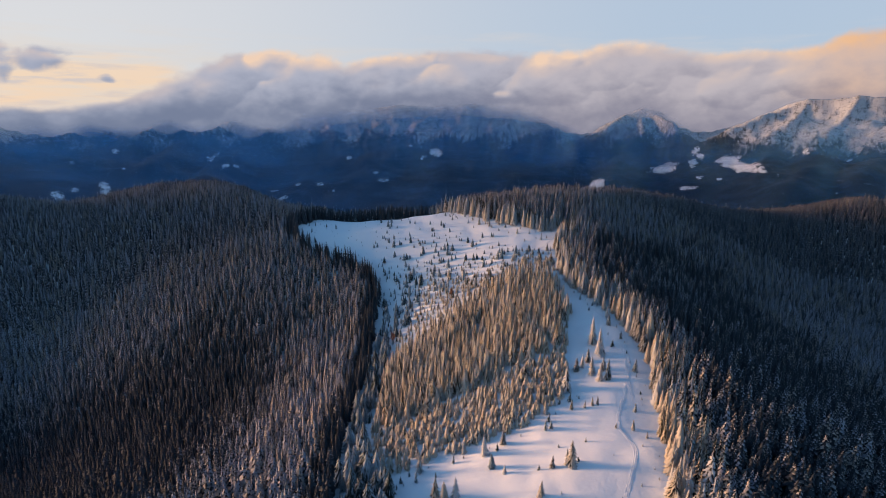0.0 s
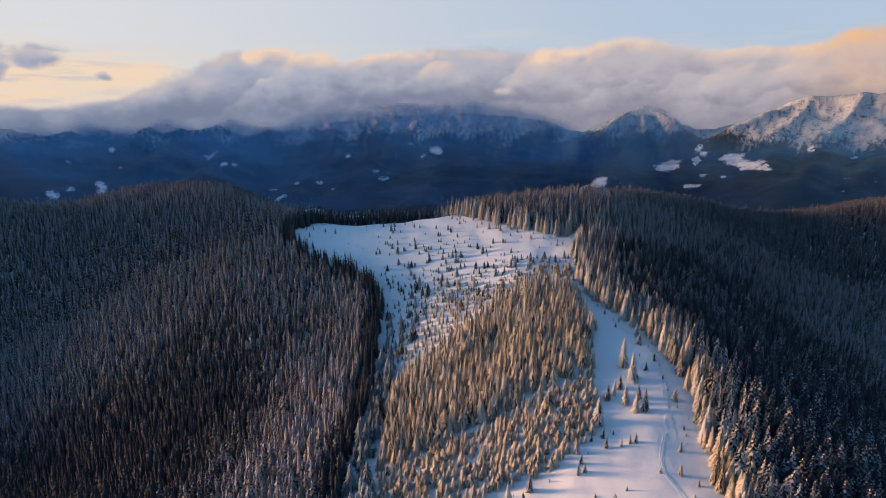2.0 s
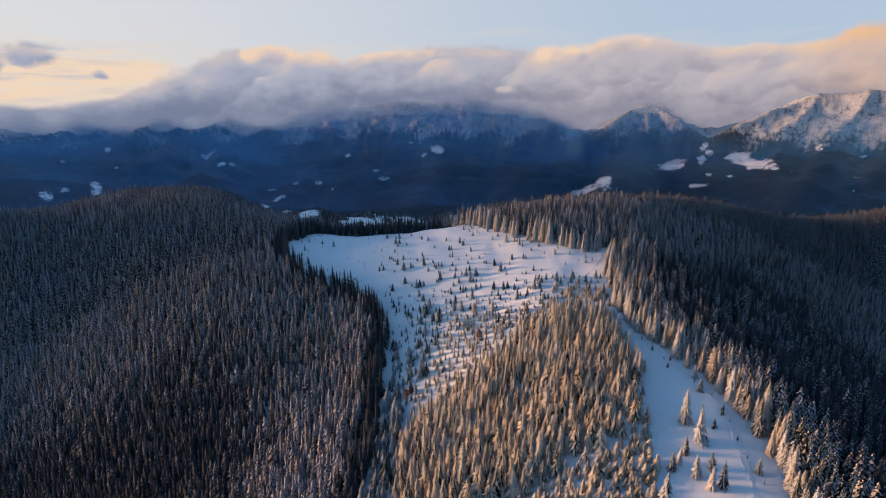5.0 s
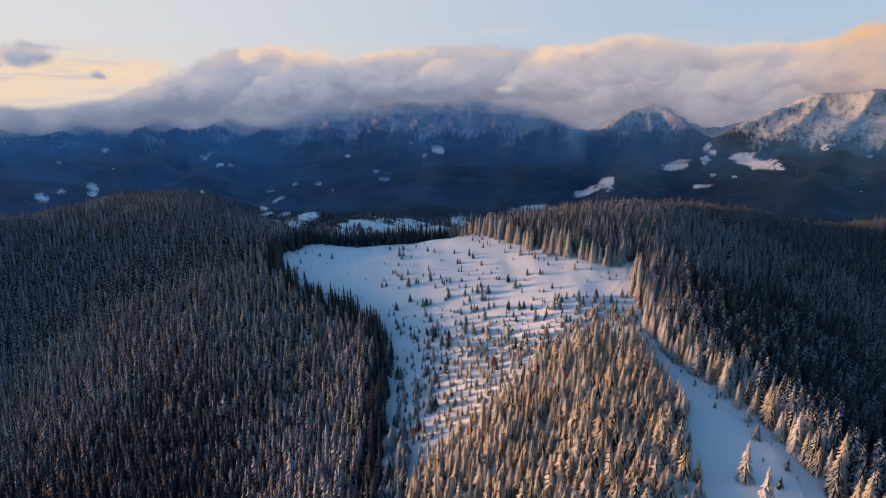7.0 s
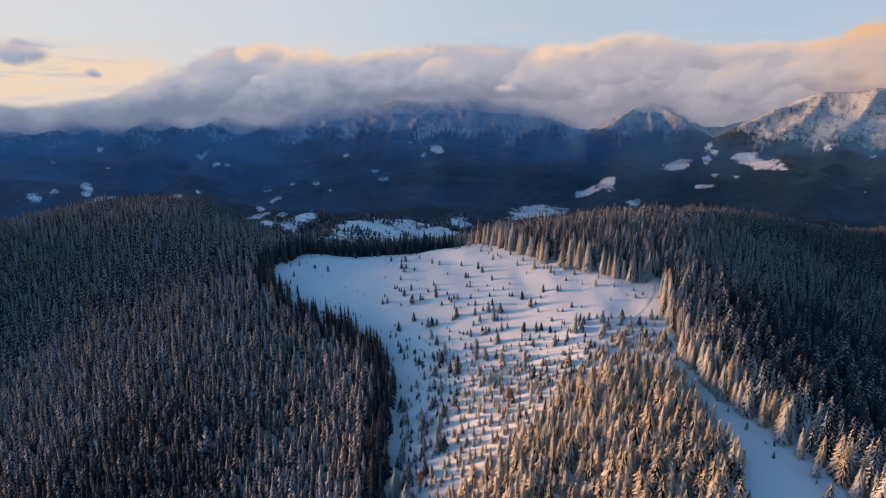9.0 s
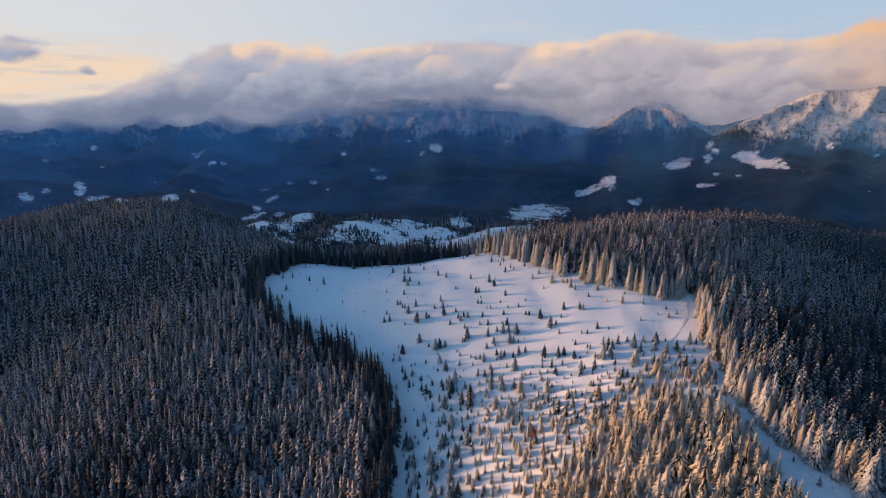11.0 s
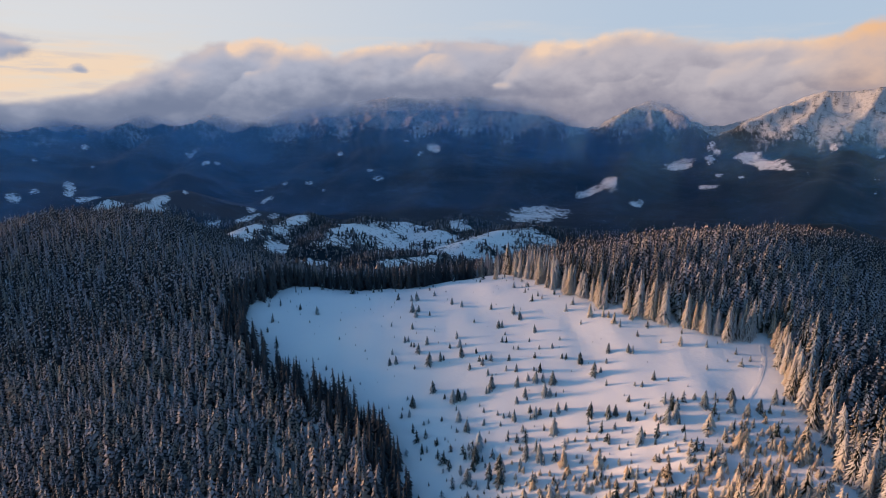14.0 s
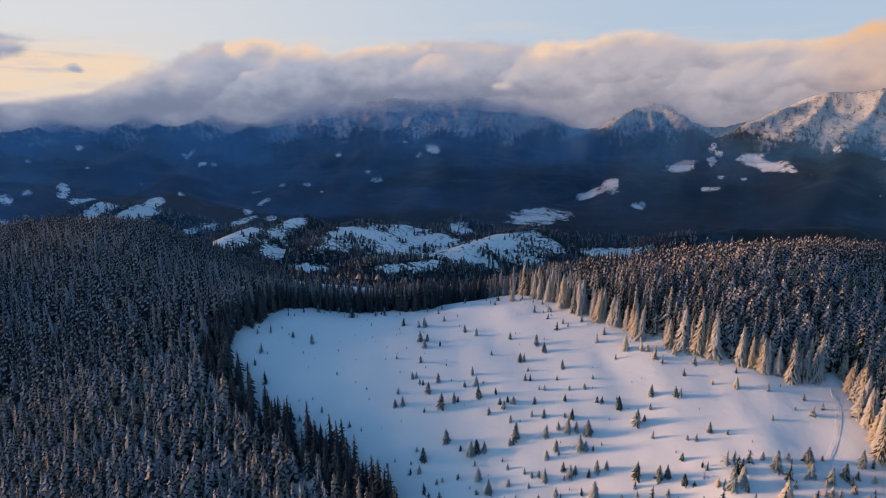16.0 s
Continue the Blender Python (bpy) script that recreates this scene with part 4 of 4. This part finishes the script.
SOLES = [  # the same for the misty underside
    (-40.5, -0.9918), (-38.4, -0.9031), (-30.6, -0.2211), (-23.8, -0.4248), (-17.2, -0.316), (-10.7, 0.08347),
    (-5.0, 0.3365), (3.6, 0.2983), (9.4, -0.6144), (14.4, -1.39), (17.5, -0.2031), (20.0, 0.3118), (22.6, -0.6341),
    (25.6, -1.65), (28.7, -1.223), (31.6, -0.4848), (34.4, -0.02448), (38.0, -0.04329)]
PUFFS = [  # billows: where, half width, half height in degrees, bulge, warmth, and 1 for those that float free
    (-21.4, 4.9, 2.9, 1.5, 0.9, 0.0, 0), (-17.2, 5.3, 2.2, 1.5, 1.5, 0.9, 0), (-37.4, 4.3, 3.4, 1.2, 0.7, 0.3, 1),
    (-31.9, 3.04, 1.0, 0.36, 0.2, 0.0, 1), (-22.5, 2.39, 2.0, 1.35, 1.4, 0.6, 0), (-12.4, 5.2, 2.8, 0.8, 0.9, 0.6, 0),
    (-5.8, 4.9, 5.4, 1.8, 1.0, 0.55, 0), (0.3, 3.9, 1.7, 1.0, 0.7, 0.4, 0), (11.9, 5.5, 2.9, 1.3, 1.3, 0.9, 0),
    (17.5, 6.3, 2.4, 1.1, 1.1, 0.9, 0), (21.5, 5.5, 2.3, 1.2, 0.6, 0.2, 0), (26.2, 5.0, 2.4, 1.3, 0.9, 0.5, 0),
    (28.6, 5.3, 2.4, 1.1, 0.9, 0.6, 0), (36.0, 4.4, 5.2, 3.2, 1.6, 1.0, 0), (5.7, 2.4, 1.3, 0.5, 0.5, 0.3, 0),
    (15.1, 4.2, 3.6, 1.8, 0.8, 0.3, 0), (-27.9, 1.5, 3.4, 1.4, 0.7, 0.1, 0), (30.5, 3.4, 2.4, 1.3, 0.6, 0.35, 0)]


def cloud_material():
    m, nt, b = material("cloud")
    nt.nodes.remove(b)
    out = [n for n in nt.nodes if n.type == "OUTPUT_MATERIAL"][0]
    flat = nt.nodes.new("ShaderNodeVectorMath")
    flat.operation = "MULTIPLY"
    flat.inputs[1].default_value = (1, 1, 1.5)
    wire(nt, position(nt), flat.inputs[0])
    wisp = maths(nt, "SUBTRACT", grain(nt, 0.006, 6, 0.55, flat.outputs[0]), 0.5)
    cover = ramp(nt, maths(nt, "ADD", attribute(nt, "rise"), maths(nt, "MULTIPLY", wisp, 1.3)), -0.25, 0.75)
    low = ramp(nt, maths(nt, "ADD", attribute(nt, "foot"), maths(nt, "MULTIPLY", wisp, 3.2)), -1.5, 1.6)
    tone = maths(nt, "ADD", attribute(nt, "tone"), maths(nt, "MULTIPLY", wisp, 0.8))
    # pale tops and dark undersides are painted into the glow of the sheet
    cool = mix(nt, ramp(nt, tone, 0.0, 1.0), (0.185, 0.215, 0.300), (0.43, 0.44, 0.51))
    mauve = mix(nt, ramp(nt, tone, 0.0, 1.0), (0.27, 0.245, 0.29), (0.53, 0.46, 0.46))
    body = mix(nt, attribute(nt, "peach"), cool, mauve)
    glow = maths(nt, "MULTIPLY", attribute(nt, "glow"), maths(nt, "ADD", 1.0, maths(nt, "MULTIPLY", wisp, 1.6)), clamp=True)
    colour = mix(nt, glow, body, mix(nt, attribute(nt, "ember"), (0.90, 0.63, 0.44), (0.86, 0.50, 0.27)))
    em = nt.nodes.new("ShaderNodeEmission")
    em.inputs["Strength"].default_value = 0.354
    wire(nt, colour, em.inputs["Color"])
    clear = nt.nodes.new("ShaderNodeBsdfTransparent")
    both = nt.nodes.new("ShaderNodeMixShader")
    wire(nt, maths(nt, "MULTIPLY", cover, low), both.inputs[0])
    wire(nt, clear.outputs[0], both.inputs[1])
    wire(nt, em.outputs[0], both.inputs[2])
    wire(nt, both.outputs[0], out.inputs["Surface"])
    return m


def billow(a, e, seed):
    """Rounded lumps parted by creases, 0 to about 1."""
    return sum(np.abs(lattice(a * 2**k, e * 2**k, seed + k)) * 0.42**k for k in range(4)) * 0.9


def clouds(far, span, cap, label, cols=430, rows=115):
    """A curved sheet of the cloud bank, from its misty foot up to its billowing top, or to the cap where that is lower."""
    aa, ee = np.meshgrid(np.linspace(*span, cols), np.linspace(-4.0, 11.0, rows))
    x, y = far * np.sin(np.radians(aa)), far * np.cos(np.radians(aa))
    z = 200 + far * np.tan(np.radians(ee))
    n, m = x.shape
    i, j = np.meshgrid(np.arange(n - 1), np.arange(m - 1), indexing="ij")
    quads = np.stack([i * m + j, i * m + j + 1, (i + 1) * m + j + 1, (i + 1) * m + j], -1).reshape(-1, 4)
    me = mesh_from("cloud_bank", np.stack([x, y, z], -1).reshape(-1, 3), quads, CLOUD)
    wa = aa + 1.1 * fbm(aa / 4.5, ee / 3.4, 201, 3)
    we = ee + 0.75 * fbm(aa / 4.5, ee / 3.4, 211, 3)
    crown = np.interp(aa + 0.35 * (wa - aa), [a for a, _ in TOPS], [t for _, t in TOPS])
    sole = np.interp(aa, [a for a, _ in SOLES], [t for _, t in SOLES])
    rise = crown - ee + 0.8 * (billow(wa / 6.5, we / 4.0, 221) - 0.55)
    warm, heap = np.zeros_like(aa), np.ones_like(aa)
    for ca, ce, ra, re, bulk, heat, free in PUFFS:
        f = 1 - ((wa - ca) / ra) ** 2 - ((we - ce) / re) ** 2
        heap += np.exp(3.0 * bulk * np.sqrt(np.clip(f, 0, 1))) - 1
        warm = np.maximum(warm, heat * smooth(-0.9, 0.8, f))
        if free and not cap:
            rise = np.maximum(rise, 0.55 * f - 0.02 + 1.2 * (billow(aa / 2.4, ee / 1.5, 271) - 0.5))
    g = np.random.RandomState(77)
    for n in range(120):  # lumps along the brow and down the face of the bank
        ca, size = g.uniform(-34, 46), g.uniform(0.7, 2.3)
        ce = np.interp(ca, [a for a, _ in TOPS], [t for _, t in TOPS]) - (0.75 * size if n % 2 else g.uniform(1.0, 4.0))
        f = 1 - ((wa - ca) / (1.25 * size)) ** 2 - ((we - ce) / (0.85 * size)) ** 2
        heap += np.exp(3.0 * 0.62 * size * np.sqrt(np.clip(f, 0, 1))) - 1
    bulge = np.log(heap) / 3.0 + 0.35 * np.sqrt(np.clip(rise, 0, 1.4)) + 0.10 * fbm(wa / 2.4, we / 2.0, 241, 3)
    bulge[1:-1, 1:-1] = (bulge[1:-1, 1:-1] * 2 + bulge[:-2, 1:-1] + bulge[2:, 1:-1] + bulge[1:-1, :-2] + bulge[1:-1, 2:]) / 6
    gx = np.gradient(bulge, axis=1) / (aa[0, 1] - aa[0, 0])
    gy = np.gradient(bulge, axis=0) / (ee[1, 0] - ee[0, 0])
    # paints sunlight from the upper left on the billows
    facing = 0.55 * gx - 0.75 * gy
    depth = np.clip(crown - we, 0, 9)
    glow = smooth(-0.15, 0.95, facing) * (0.30 + 0.85 * warm) * (0.25 + 0.75 * np.exp(-depth / 2.6)) + 0.35 * warm * smooth(-0.4, 0.5, facing)
    far_right = smooth(29, 37, aa)
    glow = glow * np.interp(aa, [-50, -30, -20, 5, 20, 38], [0.3, 0.75, 1.1, 1.05, 1.1, 1.0]) * (1 - far_right) + far_right * np.clip(0.35 + 0.5 * smooth(-0.3, 0.6, facing), 0, 1) * smooth(-0.5, 2.5, ee)
    free_left = smooth(-29, -31, aa) * smooth(1.6, 2.4, ee)
    if cap:
        ends = smooth(span[0], span[0] + 6, aa) * smooth(span[1], span[1] - 5, aa)
        rise = np.minimum(rise, cap * ends - 3 * (1 - ends) - ee + 0.9 * (billow(wa / 3.0, we / 2.0, 251) - 0.5))
        brow = np.degrees(np.arctan((np.interp(aa, *zip(*RIDGE)) - 200) / 4450))
        sag = np.interp(aa, [-45, -30, -20, -12, -5, 3, 9, 13, 17.5, 20, 25, 31], [1.1, 1.05, 0.9, 0.75, 0.75, 0.95, 1.3, 1.1, 0.75, 1.0, 0.9, 0.2])
        foot = (ee - brow + sag + 0.7 * fbm(aa / 4, ee / 2, 281, 3)) * 1.7 - 0.5
    else:
        foot = ee - sole + 1.6
    tone = smooth(-0.6, 4.6, ee - sole) * 0.66 + 0.42 * smooth(-0.7, 0.7, facing) + 0.10 * fbm(aa / 5, ee / 2.5, 261, 3)
    tone = np.where(ee > crown + 0.2, 0.60 + 0.3 * smooth(-0.6, 0.6, facing), tone)
    spread(me, "rise", rise.ravel())
    spread(me, "foot", np.maximum(foot, 4 * free_left).ravel())
    spread(me, "tone", tone.ravel())
    spread(me, "glow", (glow * smooth(0.3, 2.2, ee - sole)).ravel())
    spread(me, "peach", np.interp(aa, [-40, -12, 2, 12, 30, 40], [0.0, 0.15, 0.35, 0.8, 1.0, 1.0]).ravel())
    spread(me, "ember", far_right.ravel())
    ob = new("backdrop_clouds", me)
    ob.visible_shadow = False  # casts no shadow, so the low sun reaches the peaks
    return tagged(ob, label, "clouds", kind="structure")


CLOUD = cloud_material()
clouds(4690.0, (-56, 52), 0, "glowing sheet of clouds with painted sunset light behind the mountain tops")
clouds(4230.0, (-58, 20), 2.2, "lower skirt of cloud trailing over the crest", 260, 60)
clouds(4270.0, (9, 33), 1.0, "thin skirt of cloud in the saddle between peaks", 90, 60)


def cirrus():
    """The thin high veil that pales the sky towards the horizon."""
    m, nt, b = material("cirrus")
    nt.nodes.remove(b)
    out = [n for n in nt.nodes if n.type == "OUTPUT_MATERIAL"][0]
    side, lift = attribute(nt, "side"), attribute(nt, "lift")
    flat = nt.nodes.new("ShaderNodeVectorMath")
    flat.operation = "MULTIPLY"
    flat.inputs[1].default_value = (1, 1, 9)
    wire(nt, position(nt), flat.inputs[0])
    wisp = grain(nt, 0.0011, 6, 0.55, flat.outputs[0])
    high = mix(nt, side, (0.75, 0.705, 0.67), (0.485, 0.56, 0.65))
    low = mix(nt, side, (0.80, 0.67, 0.56), (0.66, 0.62, 0.60))
    pale = mix(nt, ramp(nt, maths(nt, "ADD", lift, maths(nt, "MULTIPLY", maths(nt, "SUBTRACT", wisp, 0.5), 1.3)), 0.12, 0.80), low, high)
    band = maths(nt, "ADD", attribute(nt, "ember"), maths(nt, "MULTIPLY", maths(nt, "SUBTRACT", wisp, 0.5), 4.0))
    band = maths(nt, "MULTIPLY", ramp(nt, band, 0.05, 1.0), ramp(nt, attribute(nt, "ember"), 0.0, 0.35))
    pale = mix(nt, maths(nt, "MULTIPLY", band, 0.9), pale, (0.93, 0.66, 0.45))
    shade = ramp(nt, grain(nt, 0.0017, 5, 0.6, flat.outputs[0]), 0.50, 0.68)
    pale = mix(nt, maths(nt, "MULTIPLY", maths(nt, "MULTIPLY", shade, attribute(nt, "ember")), 0.8), pale, (0.60, 0.54, 0.54))
    em = nt.nodes.new("ShaderNodeEmission")
    em.inputs["Strength"].default_value = 0.354
    wire(nt, pale, em.inputs["Color"])
    clear = nt.nodes.new("ShaderNodeBsdfTransparent")
    both = nt.nodes.new("ShaderNodeMixShader")
    wire(nt, ramp(nt, lift, 1.9, 1.1, 0.0, 0.94), both.inputs[0])
    wire(nt, clear.outputs[0], both.inputs[1])
    wire(nt, em.outputs[0], both.inputs[2])
    wire(nt, both.outputs[0], out.inputs["Surface"])
    az, el = np.linspace(-66, 66, 90), np.linspace(-5, 20, 40)
    aa, ee = np.meshgrid(az, el)
    far = 4790.0
    x, y, z = far * np.sin(np.radians(aa)), far * np.cos(np.radians(aa)), 200 + far * np.tan(np.radians(ee))
    r, c = x.shape
    i, j = np.meshgrid(np.arange(r - 1), np.arange(c - 1), indexing="ij")
    quads = np.stack([i * c + j, i * c + j + 1, (i + 1) * c + j + 1, (i + 1) * c + j], -1).reshape(-1, 4)
    me = mesh_from("cirrus", np.stack([x, y, z], -1).reshape(-1, 3), quads, m)
    spread(me, "side", smooth(-40, 30, aa).ravel())
    spread(me, "lift", (ee / 10).ravel())
    spread(me, "ember", (np.clip(1 - ((aa + 37) / 13) ** 2, 0, 1) * np.clip(1 - ((ee - 2.9) / 3.0) ** 2, 0, 1)).ravel())
    veil = new("backdrop_sky", me)
    veil.visible_shadow = False
    tagged(veil, "pale high cirrus veil, cream towards the sunset", "sky", kind="structure")


cirrus()


# ---- tinted sheets for mist and haze over the valley ----
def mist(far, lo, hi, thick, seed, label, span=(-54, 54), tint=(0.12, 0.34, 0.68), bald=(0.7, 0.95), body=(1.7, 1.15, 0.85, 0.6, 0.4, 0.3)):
    """A thin curved sheet, tinted to paint mist and blue air haze before the land; hi: how far it reaches above the
    line to the crest.
    """
    m, nt, b = material("mist")
    nt.nodes.remove(b)
    out = [n for n in nt.nodes if n.type == "OUTPUT_MATERIAL"][0]
    lift = attribute(nt, "lift")
    flat = nt.nodes.new("ShaderNodeVectorMath")
    flat.operation = "MULTIPLY_ADD"
    flat.inputs[1].default_value, flat.inputs[2].default_value = (1, 1, 3), (seed * 900, 0, 0)
    wire(nt, position(nt), flat.inputs[0])
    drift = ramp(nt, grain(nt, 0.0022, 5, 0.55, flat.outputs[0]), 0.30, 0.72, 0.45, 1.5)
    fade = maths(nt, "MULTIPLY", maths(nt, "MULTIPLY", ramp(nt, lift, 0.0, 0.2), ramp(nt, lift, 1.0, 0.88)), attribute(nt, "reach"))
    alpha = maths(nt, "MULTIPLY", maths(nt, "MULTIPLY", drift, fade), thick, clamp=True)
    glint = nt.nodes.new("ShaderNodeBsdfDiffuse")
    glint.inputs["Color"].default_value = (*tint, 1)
    clear = nt.nodes.new("ShaderNodeBsdfTransparent")
    both = nt.nodes.new("ShaderNodeMixShader")
    wire(nt, alpha, both.inputs[0])
    wire(nt, clear.outputs[0], both.inputs[1])
    wire(nt, glint.outputs[0], both.inputs[2])
    wire(nt, both.outputs[0], out.inputs["Surface"])
    aa, zz = np.meshgrid(np.linspace(*span, 180), np.linspace(0, 1, 18))
    brow = 200 + (np.interp(aa, [a for a, _ in RIDGE], [z for _, z in RIDGE]) - 200) * far / 4450 + hi
    away = far + 110 * fbm(aa / 7, zz * 2.0, 300 + seed, 3)
    x, y, z = away * np.sin(np.radians(aa)), away * np.cos(np.radians(aa)), lo + (brow - lo) * zz
    r, c = x.shape
    i, j = np.meshgrid(np.arange(r - 1), np.arange(c - 1), indexing="ij")
    quads = np.stack([i * c + j, i * c + j + 1, (i + 1) * c + j + 1, (i + 1) * c + j], -1).reshape(-1, 4)
    me = mesh_from("mist", np.stack([x, y, z], -1).reshape(-1, 3), quads, m)
    spread(me, "lift", zz.ravel())
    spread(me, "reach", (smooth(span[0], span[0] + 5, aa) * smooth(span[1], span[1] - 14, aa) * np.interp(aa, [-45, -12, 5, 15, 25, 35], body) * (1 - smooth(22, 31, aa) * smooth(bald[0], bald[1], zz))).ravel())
    tagged(new("backdrop_haze_sheet", me), label, "mist", kind="structure")


# tints that paint the air's haze; the deep one also darkens sunlit slopes
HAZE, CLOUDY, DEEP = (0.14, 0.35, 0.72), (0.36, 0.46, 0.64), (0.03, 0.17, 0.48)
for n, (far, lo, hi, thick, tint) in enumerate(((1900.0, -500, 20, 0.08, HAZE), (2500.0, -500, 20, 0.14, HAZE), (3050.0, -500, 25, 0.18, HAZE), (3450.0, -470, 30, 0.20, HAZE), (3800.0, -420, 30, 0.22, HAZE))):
    mist(far, lo, hi, thick, n + 1, "thin blue-tinted sheet that paints haze over valley and mountain side", (-54, 60), tint)
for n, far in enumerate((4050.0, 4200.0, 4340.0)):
    mist(far, -150 + 30 * n, -15, 0.03, n + 6, "pale tinted sheet that paints haze under the clouds along the crest", (-54, 26), CLOUDY)
mist(3300.0, -460, 10, 0.32, 11, "deep blue sheet that paints haze and shade before the high peaks", (-2, 60), DEEP, (0.62, 0.9), (0, 0, 0.9, 1.0, 1.0, 1.0))
mist(2200.0, -500, -40, 0.24, 12, "deep blue sheet that paints haze and shade over the lower slopes", (0, 60), (0.015, 0.08, 0.23), (0.7, 0.95), (0, 0, 0.1, 0.6, 1.0, 1.0))
